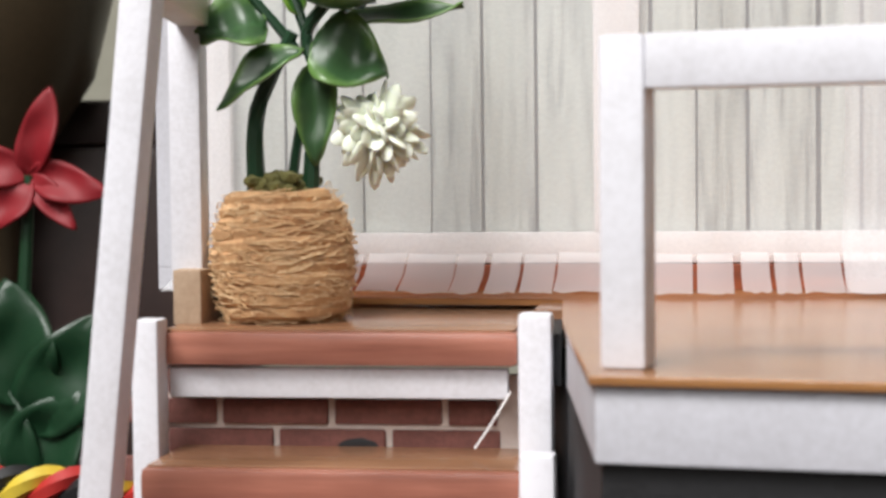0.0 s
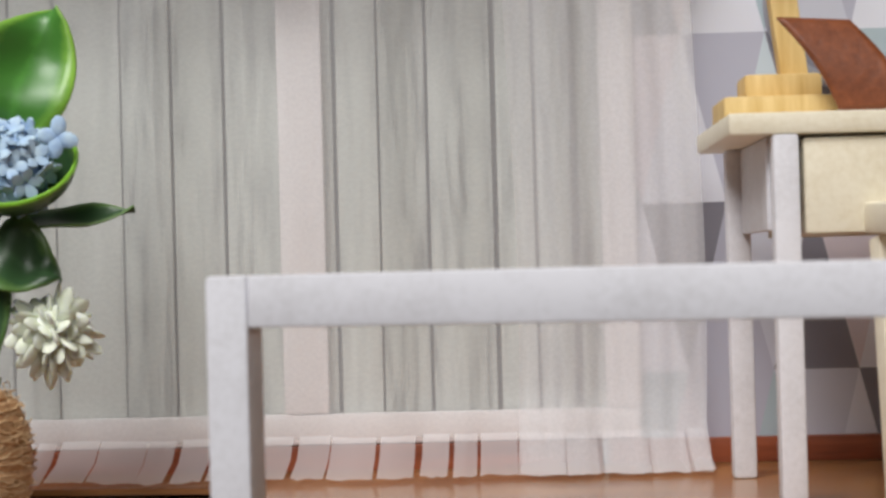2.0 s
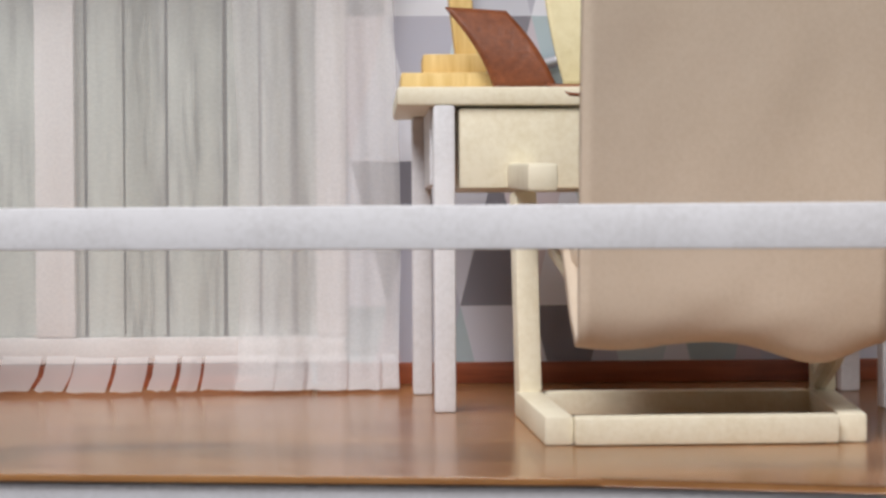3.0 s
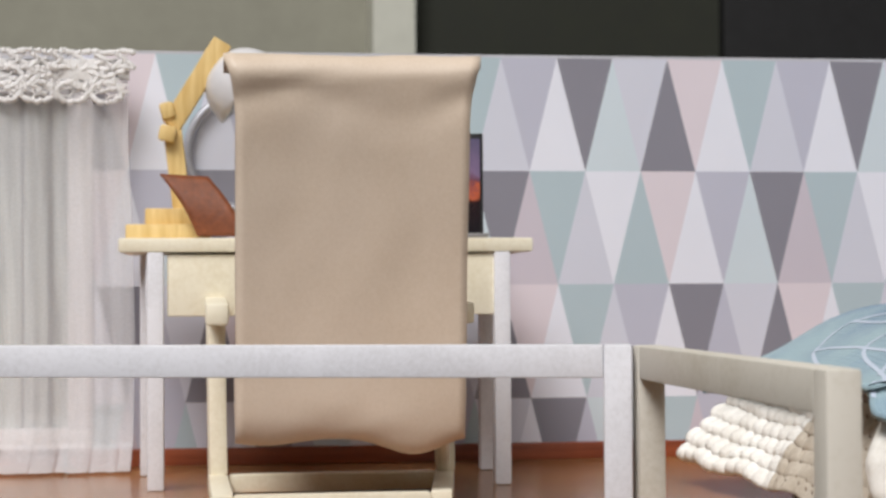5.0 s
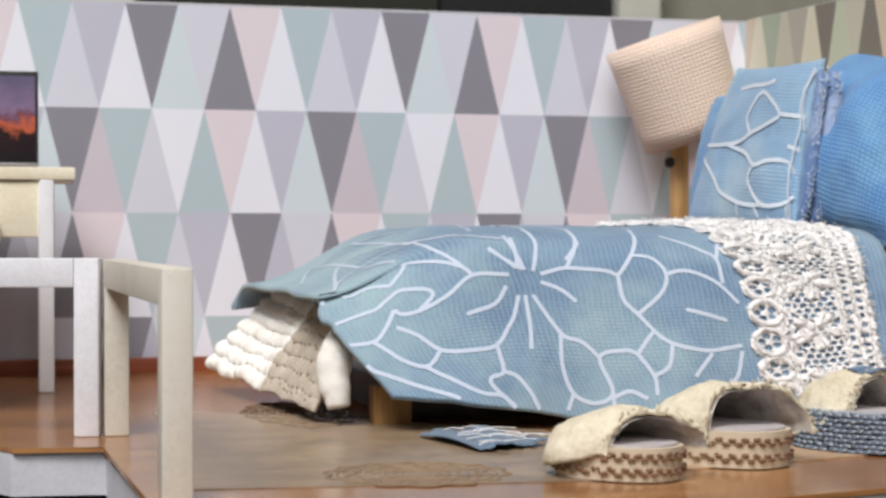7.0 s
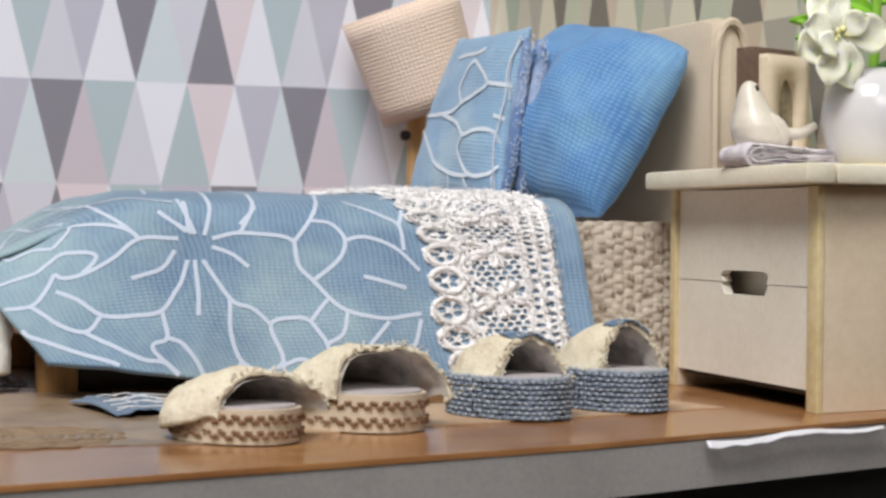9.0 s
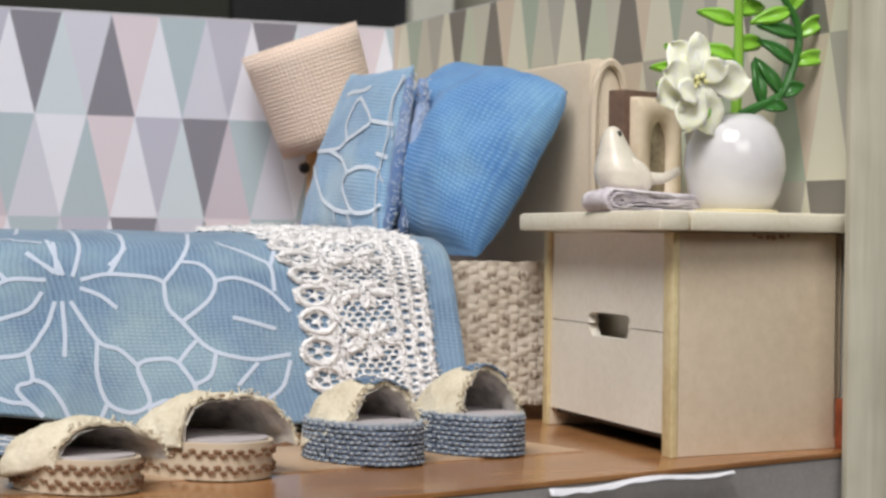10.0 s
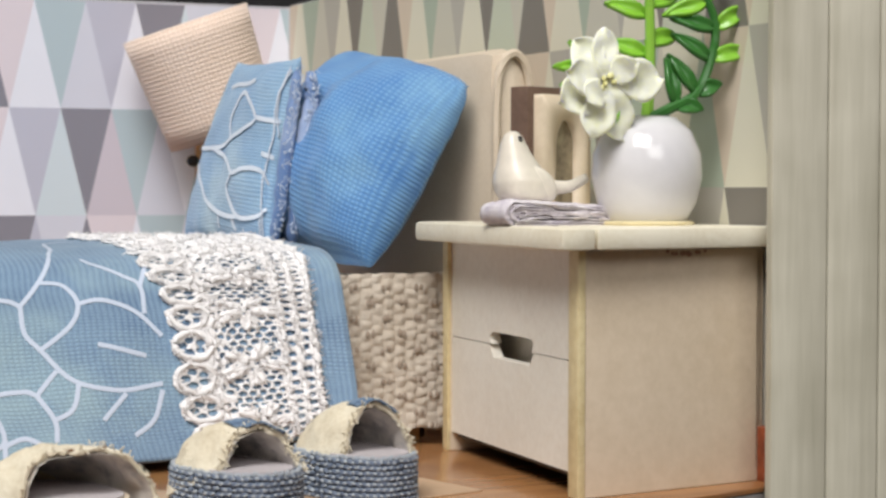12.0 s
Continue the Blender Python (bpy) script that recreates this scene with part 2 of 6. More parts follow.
# grey weathered boards, varied board by board
m_, nt_, b_ = shader("grey_weathered_board", 0.75)
v_ = coords(nt_, (9, 9, 0.7))
g_ = noise_tex(nt_, v_, 1.0, 6, 0.7)
oi_ = nt_.nodes.new("ShaderNodeObjectInfo")
t_ = maths(nt_, "ADD", maths(nt_, "MULTIPLY", g_, 0.84), maths(nt_, "MULTIPLY", oi_.outputs["Random"], 0.16))
nt_.links.new(ramp(nt_, t_, [(0.3, lin(112, 116, 112)), (0.42, lin(180, 185, 179)), (0.52, lin(200, 205, 198)), (0.8, lin(222, 226, 220))]), b_.inputs["Base Color"])
bump(nt_, b_, g_, 0.3, 0.02)
PLANKGREY = m_

# sheer voile: a loose weave that lets most light through
m_, nt_, b_ = shader("sheer_voile", 0.9, 0, 0.1)
b_.inputs["Base Color"].default_value = lin(242, 241, 244)
out_ = nt_.nodes["Material Output"]
tr_ = nt_.nodes.new("ShaderNodeBsdfTransparent")
tl_ = nt_.nodes.new("ShaderNodeBsdfTranslucent")
tl_.inputs[0].default_value = lin(242, 241, 244)
mx_, my_ = nt_.nodes.new("ShaderNodeMixShader"), nt_.nodes.new("ShaderNodeMixShader")
mx_.inputs[0].default_value = 0.15
nt_.links.new(b_.outputs[0], mx_.inputs[1])
nt_.links.new(tl_.outputs[0], mx_.inputs[2])
v_ = coords(nt_, (1, 1, 1), True)
fine_ = noise_tex(nt_, v_, 26, 2)
nt_.links.new(maths(nt_, "ADD", maths(nt_, "MULTIPLY", fine_, 0.08), 0.3), my_.inputs[0])
nt_.links.new(tr_.outputs[0], my_.inputs[1])
nt_.links.new(mx_.outputs[0], my_.inputs[2])
nt_.links.new(my_.outputs[0], out_.inputs[0])
VOILE = m_


# ---- mesh tools, all in centimetres ----
def finish(name, bm, mat, parent=None, label="", smooth=True, solid=0.0):
    bmesh.ops.recalc_face_normals(bm, faces=bm.faces) if not solid else None
    bmesh.ops.transform(bm, matrix=Matrix.Scale(U, 4), verts=bm.verts)
    me = bpy.data.meshes.new(name)
    bm.to_mesh(me)
    bm.free()
    for m in mat if isinstance(mat, (list, tuple)) else [mat]:
        me.materials.append(m)
    if smooth:
        me.shade_smooth()
    ob = new(name, me)
    if smooth and smooth != "all":
        me.set_sharp_from_angle(angle=radians(38))
    if solid:
        mod = ob.modifiers.new("thickness", "SOLIDIFY")
        mod.thickness, mod.offset = solid * U, 0.0
    if parent is not None:
        ob.parent = parent
    if label:
        ob["label"] = label
    return ob


def part(name, bm, mat, parent, label="", smooth=True, solid=0.0):
    return finish(name, bm, mat, parent, label, smooth, solid)


def thing(name, label, category, x=0.0, y=0.0, z=0.0, rz=0.0, group="", kind=""):
    ob = new(name)
    ob.empty_display_size = 0.005
    ob.matrix_world = pose(x * U, y * U, z * U, 0, 0, rz)
    return tagged(ob, label, category, group, kind)


def add_box(bm, cx, cy, cz, sx, sy, sz, bev=0.02, m=None):
    r = bmesh.ops.create_cube(bm, size=1)
    vs = r["verts"]
    bmesh.ops.scale(bm, vec=(sx, sy, sz), verts=vs)
    if bev > 0:
        es = list({e for v in vs for e in v.link_edges})
        rb = bmesh.ops.bevel(bm, geom=es, offset=bev, segments=2, profile=0.6, affect="EDGES")
        vs = list({v for f in rb["faces"] for v in f.verts} | {v for v in vs if v.is_valid})
    if m is not None:
        bmesh.ops.transform(bm, matrix=m, verts=vs)
    bmesh.ops.translate(bm, vec=(cx, cy, cz), verts=vs)
    return vs


def box(cx, cy, cz, sx, sy, sz, bev=0.02, m=None):
    bm = bmesh.new()
    add_box(bm, cx, cy, cz, sx, sy, sz, bev, m)
    return bm


def prism(poly, z0, z1, bev=0.0):
    """A slab from a plan outline."""
    bm = bmesh.new()
    lo = [bm.verts.new((x, y, z0)) for x, y in poly]
    hi = [bm.verts.new((x, y, z1)) for x, y in poly]
    bm.faces.new(hi)
    bm.faces.new(lo[::-1])
    n = len(poly)
    for i in range(n):
        bm.faces.new((lo[i], lo[(i + 1) % n], hi[(i + 1) % n], hi[i]))
    if bev:
        bmesh.ops.bevel(bm, geom=list(bm.edges), offset=bev, segments=2, profile=0.6, affect="EDGES")
    return bm


def beam(a, b, w, h, bev=0.02):
    """A squared bar from a to b, w wide across and h high."""
    a, b = Vector(a), Vector(b)
    d = b - a
    m = d.to_track_quat("X", "Z").to_matrix().to_4x4()
    bm = bmesh.new()
    vs = add_box(bm, 0, 0, 0, d.length, w, h, bev, m)
    bmesh.ops.translate(bm, vec=(a + b) / 2, verts=bm.verts)
    return bm


def add_tube(bm, pts, r, n=6, closed=False, taper=None, cap=True):
    pts = [Vector(p) for p in pts]
    rings = []
    lean = Vector((0.13, 0.31, 0.94))
    k = len(pts)
    for i, p in enumerate(pts):
        a = pts[i - 1] if i or closed else p
        b = pts[(i + 1) % k] if i + 1 < k or closed else p
        d = (b - a)
        d = d.normalized() if d.length > 1e-9 else Vector((0, 0, 1))
        s = d.cross(lean)
        s = s.normalized() if s.length > 1e-4 else d.orthogonal().normalized()
        t = s.cross(d)
        rr = r * (taper(i / max(1, k - 1)) if taper else 1)
        rings.append([bm.verts.new(p + (s * math.cos(2 * math.pi * j / n) + t * math.sin(2 * math.pi * j / n)) * rr) for j in range(n)])
    for i in range(k if closed else k - 1):
        A, B = rings[i], rings[(i + 1) % k]
        for j in range(n):
            bm.faces.new((A[j], A[(j + 1) % n], B[(j + 1) % n], B[j]))
    if cap and not closed:
        bm.faces.new(rings[0][::-1])
        bm.faces.new(rings[-1])


def tube(pts, r, n=6, closed=False, taper=None):
    bm = bmesh.new()
    add_tube(bm, pts, r, n, closed, taper)
    return bm


def spline(pts, n=8):
    """Points along a smooth curve through pts."""
    P = [Vector(p) for p in pts]
    P = [2 * P[0] - P[1]] + P + [2 * P[-1] - P[-2]]
    out = []
    for i in range(1, len(P) - 2):
        for j in range(n):
            t = j / n
            out.append(0.5 * ((2 * P[i]) + (P[i + 1] - P[i - 1]) * t + (2 * P[i - 1] - 5 * P[i] + 4 * P[i + 1] - P[i + 2]) * t * t + (3 * P[i] - P[i - 1] - 3 * P[i + 1] + P[i + 2]) * t ** 3))
    out.append(P[-2])
    return out


def lathe(profile, n=32, wob=0.0):
    bm = bmesh.new()
    rings = []
    for r, z in profile:
        rings.append([bm.verts.new((r * math.cos(2 * math.pi * j / n), r * math.sin(2 * math.pi * j / n), z)) for j in range(n)])
    for A, B in zip(rings, rings[1:]):
        for j in range(n):
            bm.faces.new((A[j], A[(j + 1) % n], B[(j + 1) % n], B[j]))
    bm.faces.new(rings[0][::-1])
    bm.faces.new(rings[-1])
    return bm


def sheet(fn, nu, nv, su=1.0, sv=1.0):
    """A grid surface fn(u, v) with its own flat coordinates, su by sv centimetres."""
    bm = bmesh.new()
    lay = bm.loops.layers.uv.new("UVMap")
    g = [[bm.verts.new(fn(i / nu, j / nv)) for j in range(nv + 1)] for i in range(nu + 1)]
    for i in range(nu):
        for j in range(nv):
            f = bm.faces.new((g[i][j], g[i + 1][j], g[i + 1][j + 1], g[i][j + 1]))
            for lp, (a, b) in zip(f.loops, ((i, j), (i + 1, j), (i + 1, j + 1), (i, j + 1))):
                lp[lay].uv = (a / nu * su, b / nv * sv)
    return bm


BALLS = {}


def ball_shape(sub):
    """The points and faces of a unit ball, made once for each fineness."""
    if sub not in BALLS:
        b = bmesh.new()
        bmesh.ops.create_icosphere(b, subdivisions=sub, radius=1)
        b.verts.index_update()
        BALLS[sub] = ([v.co.copy() for v in b.verts], [[v.index for v in f.verts] for f in b.faces])
        b.free()
    return BALLS[sub]


def add_ball(bm, p, r, sq=(1, 1, 1), sub=1, rot=None):
    pts, faces = ball_shape(sub)
    p = Vector(p)
    vs = []
    for c in pts:
        q = Vector((c.x * sq[0] * r, c.y * sq[1] * r, c.z * sq[2] * r))
        vs.append(bm.verts.new(p + (rot @ q if rot is not None else q)))
    for f in faces:
        bm.faces.new([vs[i] for i in f])


def wob(p, s, a):
    return Vector((noise.noise(Vector(p) * s), noise.noise(Vector(p) * s + Vector((7, 3, 1))), noise.noise(Vector(p) * s + Vector((2, 9, 5))))) * a

# ---- the house: floor, walls, stairs ----
def wall_x(k):
    return k * 0.752 if k <= 5 else 3.76 + (k - 5) * 0.71


FLOOR = [(-13.4, 0), (8.5, 0), (9.62, -11.35), (4.6, -12.95), (-1.95, -14.5), (-2.08, -8.85), (-2.9, -8.78), (-3.5, -7.6), (-5.5, -7.05), (-10.05, -6.42), (-10.42, -3.2), (-10.55, -1.2), (-13.4, -0.95)]
tagged(finish("floor", prism(FLOOR, -0.05, 0.0, 0.008), FLOORWOOD), "glossy brown wood-print floor sheet with a worn edge", "floor", kind="structure")
SLAB = [(-10.45, 0.5), (8.8, 0.5), (9.6, -11.3), (4.6, -12.9), (-1.92, -14.44), (-2.05, -8.8), (-2.92, -8.73), (-3.5, -7.56), (-5.5, -7.01), (-10.02, -6.38), (-10.39, -3.2), (-10.45, -1.75)]
tagged(finish("floor_slab", prism(SLAB, -0.46, -0.052, 0.01), OFFWHITE), "white painted board edge under the floor", "slab", kind="structure")
# grey strip laid over the white slab along the front
FASCIA = [(9.64, -11.32), (4.6, -12.93), (-1.95, -14.47), (-1.95, -14.40), (4.6, -12.86), (9.6, -11.25)]
tagged(finish("floor_edge_front", prism([(x, y - 0.012) for x, y in FASCIA], -0.455, -0.054, 0.0), EDGEGREY), "grey board edge at the front", "edge", kind="structure")
BASE = [(-10.62, 0.3), (8.6, 0.3), (9.3, -11.0), (4.5, -12.5), (-1.7, -14.0), (-1.85, -8.6), (-2.95, -8.5), (-3.5, -7.4), (-5.5, -6.95), (-9.99, -6.32), (-10.4, -3.1), (-10.62, -2.72)]
tagged(finish("base_wall", prism(BASE, -7.9, -0.47, 0.0), BLACK), "black painted base under the raised floor", "wall", kind="structure")

# the back wall, open behind the curtain
wall_back = tagged(new("wall_back"), "thin back wall papered with pastel triangles", "wall", kind="structure")
for a, b, z0, z1 in ((-7.5, 8.8, 0, 5.34), (-14.3, -7.5, 0, 0.2), (-14.3, -7.5, 5.0, 5.34), (-14.3, -13.75, 0.2, 5.0)):
    finish("wall_panel", box((a + b) / 2, 0.15, (z0 + z1) / 2, b - a - 0.004, 0.3, z1 - z0 - 0.004, 0.0), OFFWHITE, wall_back)
tagged(finish("wall_right", prism([(8.53, -0.002), (8.85, -0.002), (9.98, -11.5), (9.66, -11.5)], 0, 5.36, 0.0), OFFWHITE), "side wall papered with beige-tinted triangles", "wall", kind="structure")

PAPERTINTS = dict(white=(233, 234, 245), pale=(212, 213, 226), lilac=(192, 192, 208), teal=(181, 197, 205), mint=(209, 220, 228), pink=(224, 213, 221), dark=(138, 136, 147), mauve=(204, 195, 206))
PAPERS = [wallpaper("paper_" + k, lin(*c)) for k, c in PAPERTINTS.items()]
# side wall set: every tint lowered a little and pulled towards beige
BEIGEPAPERS = [wallpaper("beige_paper_" + k, lin(r * 0.94, g * 0.92, b * 0.8)) for k, (r, g, b) in PAPERTINTS.items()]
TINTS = list(PAPERTINTS)
UP_A, DN_A = ("dark", "white", "pale", "white", "mint"), ("pale", "pink", "teal", "lilac", "dark")
DN_B, UP_B = ("pink", "lilac", "dark", "teal", "white"), ("teal", "white", "mint", "mauve", "pale")
DN_C, UP_C = ("lilac", "dark", "pale", "pink", "teal"), ("white", "lilac", "dark", "white", "pale")
DN_D, UP_D = ("teal", "lilac", "pale", "dark", "mint"), ("white", "mauve", "teal", "white", "lilac")


def triangles(place, k0, k1, lift, xmin, xmax, z_low, z_top, shift=0):
    """Four rows of printed triangles; place(x, z) sets the sheet in the room."""
    bm = bmesh.new()
    rows = ((5.3, 3.8, 0.5, UP_A, DN_A), (3.8, 2.3, 0.0, UP_B, DN_B), (2.3, 0.8, 0.5, UP_C, DN_C), (0.8, -0.7, 0.0, UP_D, DN_D))

    def clip(poly):
        for axis, lim, sign in ((0, xmin, 1), (0, xmax, -1), (1, z_low, 1), (1, z_top, -1)):
            out = []
            for i, p in enumerate(poly):
                q = poly[(i + 1) % len(poly)]
                dp, dq = (p[axis] - lim) * sign, (q[axis] - lim) * sign
                if dp >= 0:
                    out.append(p)
                if dp * dq < 0:
                    t = dp / (dp - dq)
                    out.append((p[0] + (q[0] - p[0]) * t, p[1] + (q[1] - p[1]) * t))
            poly = out
            if not poly:
                return poly
        return poly

    def tri(pts, key):
        poly = clip(pts)
        if len(poly) > 2:
            f = bm.faces.new([bm.verts.new(place(x, z)) for x, z in poly])
            f.material_index = TINTS.index(key)

    for zt, zb, off, ups, dns in rows:
        zt, zb = zt + lift, zb + lift
        for k in range(k0, k1):
            a = wall_x(k + (0.5 - off)), wall_x(k + 1 + (0.5 - off)), wall_x(k + 0.5 + (0.5 - off))
            if off == 0.5:  # base on whole steps, points half way between
                tri([(wall_x(k), zb), (wall_x(k + 1), zb), (wall_x(k + 0.5), zt)], ups[(k + shift) % 5])
                tri([(wall_x(k - 0.5), zt), (wall_x(k + 0.5), zt), (wall_x(k), zb)], dns[(k + shift) % 5])
            else:
                tri([(wall_x(k), zt), (wall_x(k + 1), zt), (wall_x(k + 0.5), zb)], dns[(k + shift) % 5])
                tri([(wall_x(k - 0.5), zb), (wall_x(k + 0.5), zb), (wall_x(k), zt)], ups[(k + shift) % 5])
    return bm


finish("wallpaper", triangles(lambda x, z: (x, -0.006, z), -11, 14, 0.0, -7.45, 8.5, 0.2, 5.33), PAPERS, wall_back, "pastel triangle wallpaper", smooth=False)
WR = (Vector((8.53, 0, 0)), Vector((9.66, -11.5, 0)))
wdir = (WR[1] - WR[0]).normalized()
wnor = Vector((wdir.y, -wdir.x, 0))


def on_right(x, z):
    p = WR[0] + wdir * x + wnor * 0.006
    return (p.x, p.y, z)


paper_right = finish("wallpaper_right", triangles(on_right, -1, 18, 0.39, 0.0, 11.5, 0.2, 5.35, 1), BEIGEPAPERS, None, "", smooth=False)
tagged(paper_right, "beige-tinted triangle wallpaper on the side wall", "wallpaper", kind="structure")

# skirting boards
tagged(finish("baseboard_back", box(0.5, -0.06, 0.11, 16, 0.1, 0.22, 0.012), DARKFLOOR), "thin red-brown wooden skirting board", "baseboard", kind="structure")
tagged(finish("baseboard_left", box(-10.25, -0.06, 0.06, 5.4, 0.1, 0.32, 0.012), DARKFLOOR), "thin red-brown wooden skirting board", "baseboard", kind="structure")
sk = [WR[0] + wnor * 0.1, WR[0] + wdir * 11.4 + wnor * 0.1, WR[0] + wdir * 11.4, WR[0]]
tagged(finish("baseboard_right", prism([(p.x, p.y) for p in sk], 0, 0.5, 0.01), DARKFLOOR), "thin red-brown wooden skirting board", "baseboard", kind="structure")

# window door behind the curtain: frame and stiles
window_1 = tagged(new("window_1"), "pale pink framed glazed door behind a curtain", "window", kind="structure")
PINKFRAME = paint("pinkish_frame_paint", lin(246, 242, 243), lin(234, 227, 227), 0.5)
for nm, x0, x1, z0, z1 in (("bottom_rail", -13.75, -7.2, 0.225, 0.5), ("stile", -10.37, -9.97, 0.5, 5.0), ("stile", -7.5, -7.19, 0.5, 5.0), ("stile", -13.85, -13.6, 0.5, 5.0), ("top_rail", -13.75, -7.2, 4.75, 5.0)):
    finish(nm, box((x0 + x1) / 2, 0.02, (z0 + z1) / 2, x1 - x0, 0.14, z1 - z0 - 0.006, 0.02), PINKFRAME, window_1)

finish("door_gap", box(-7.73, 0.095, 2.62, 0.06, 0.02, 4.2, 0), DARKGROOVE, window_1)

# grey boards outside the window, and the same boards as a wing at the right end
plank_wall = tagged(new("plank_wall"), "grey weathered board wall behind the glazed door", "wall", kind="structure")
x = -13.7
while x < -7.6:
    w = random.uniform(0.28, 0.62)
    finish("plank", box(x + w / 2, 0.15 + random.uniform(-0.012, 0.012), 2.62, w - random.choice((0.014, 0.026, 0.045)), 0.08, 4.75, 0.012), PLANKGREY, plank_wall)
    x += w
finish("backing", box(-10.55, 0.22, 2.6, 6.3, 0.04, 4.8, 0), DARKGROOVE, plank_wall)
wing = tagged(new("wall_wing"), "blurred grey-beige board wing wall at the house end", "wall", kind="structure")
x = 9.3
while x < 15:
    w = random.uniform(0.3, 0.7)
    finish("plank", box(x + w / 2, -11.62 + random.uniform(-0.01, 0.01), 1.0, w - 0.02, 0.1, 13.0, 0.01), WINGBOARD, wing)
    x += w
finish("backing", box(12.4, -11.7 + 0.2, 1.0, 5.2, 0.05, 12.9, 0), OFFWHITE, wing)

# stairs at the left end
stairs = thing("staircase", "small wooden stair with varnished red-brown treads", "staircase")


def tread(y0, y1, z, x0=-13.35, x1=-10.82):
    bm = box((x0 + x1) / 2, (y0 + y1) / 2, z - 0.125, x1 - x0, y1 - y0, 0.25, 0.06)
    part("tread", bm, REDWOOD, stairs)


tread(-3.02, -0.9, -0.1, -13.4, -10.74)
tread(-3.72, -2.68, -0.98, -13.32, -10.6)
tread(-5.2, -3.6, -1.8, -13.3, -10.5)
tread(-6.7, -5.1, -2.6, -13.3, -10.4)
for y, z in ((-2.88, -0.48), (-3.6, -1.36), (-5.05, -2.18)):
    part("riser", box(-12.08, y, z, 2.5, 0.08, 0.22, 0.015), WHITE, stairs)
for y, z0, z1 in ((-3.12, -2.6, 0.05), (-3.78, -3.3, -0.83), (-5.3, -4.0, -1.7)):
    part("post", box(-10.61 - 0.1 * (y + 3.12), y, (z0 + z1) / 2, 0.24, 0.24, z1 - z0, 0.04), WHITE, stairs)
part("stringer", box(-13.42, -3.1, -1.9, 0.2, 0.28, 3.8, 0.03), WHITE, stairs)

tagged(finish("trim_landing", box(-12.0, -0.62, -0.3, 2.8, 0.62, 0.48, 0.01), REDWOOD), "red-brown edge behind the landing", "trim", kind="structure")
# black fill in place of the open gap's darkness beside the post
tagged(finish("trim_gap", prism([(-10.73, -2.98), (-10.43, -3.15), (-10.5, -1.9), (-10.73, -1.9)], -0.46, -0.1), BLACK), "black strip painted for the dark gap beside the landing", "trim", kind="structure")

tagged(finish("trim_edge", box(-12.06, -0.972, -0.052, 2.64, 0.04, 0.09, 0.006), TREADTOP), "brown edge strip where the floor meets the landing", "trim", kind="structure")
tagged(finish("trim_corner", prism([(-10.735, -1.9), (-10.5, -1.9), (-10.52, -0.99), (-10.735, -0.99)], -0.3, -0.03, 0.006), TREADTOP), "brown floor piece beside the landing", "trim", kind="structure")
tagged(finish("trim_side", prism([(-13.42, -2.5), (-13.2, -2.5), (-13.16, -0.6), (-13.42, -0.6)], -0.1, 0.32, 0.02), paint("beige_card", lin(188, 164, 140), lin(150, 124, 100), 0.8)), "scuffed beige card strip beside the landing", "trim", kind="structure")
for y0_, y1_, z_, x0_, x1_ in ((-2.96, -0.96, -0.1, -13.36, -10.78), (-3.66, -2.75, -0.98, -13.28, -10.64)):
    part("tread_face", box((x0_ + x1_) / 2, (y0_ + y1_) / 2, z_ + 0.006, x1_ - x0_, y1_ - y0_, 0.012, 0.004), TREADTOP, stairs, "glossy brown printed tread face")

# brick foundation behind the open steps
bricks = tagged(new("brick_wall"), "little red brick wall with pale mortar under the landing", "wall", kind="structure")
finish("mortar_bed", box(-12.05, -2.585, -1.75, 2.85, 0.1, 2.6, 0), MORTAR, bricks)
brick_me = None
for r in range(10):
    z = -0.405 - 0.222 * r
    for c in range(-1, 5):
        xb = -13.02 + c * 0.85 + (0.42 if r % 2 else 0.0)
        if xb < -13.6 or xb > -10.7:
            continue
        if brick_me is None:
            o = finish("brick", box(0, 0, 0, 0.8, 0.1, 0.185, 0.02), BRICK, bricks)
            brick_me = o.data
        else:
            o = new("brick", brick_me)
            o.parent = bricks
        if xb > -11.0:
            o.scale.x = 0.45
            xb -= 0.22
        o.location = (xb * U, (-2.62 + random.uniform(-0.015, 0.01)) * U, (z - 0.1) * U)

# flat black blob on the bricks: the hole's inner shade as colour
gap_hole = bmesh.new()
add_ball(gap_hole, (-11.97, -2.675, -1.0), 0.1, (1.9, 0.12, 1.0), 2)
finish("broken_gap", gap_hole, BLACK, bricks, "black blob painted for the shaded gap in the bricks")
part("loose_thread", tube(spline([(-10.8, -3.04, -0.52), (-10.92, -3.12, -0.72), (-11.04, -3.2, -0.9)], 5), 0.008, 5), YARN, stairs, "thin white glue thread")

# hand rail on the left side of the landing
hand_rail = thing("stair_railing", "white painted wooden stair railing with a leaning post", "railing")
part("front_post", beam((-13.45, -4.3, -1.6), (-13.02, -4.3, 2.46), 0.29, 0.22, 0.02), WHITE, hand_rail)
part("back_post", box(-13.36, -2.2, 1.2, 0.25, 0.25, 2.1, 0.03), WHITE, hand_rail)
part("top_rail", beam((-13.05, -4.42, 2.36), (-13.32, -2.06, 2.3), 0.24, 0.28, 0.03), WARMWHITE, hand_rail)

# deck railings
RA, RB, RC = Vector((-9.86, -6.02, 0)), Vector((-2.16, -7.9, 0)), Vector((-1.8, -12.4, 0))
railing = thing("deck_railing", "white painted wooden deck railing along the floor edge", "railing", group="deck railings")
upw = Vector((0, 0, 1))
rd = (RB - RA).normalized()


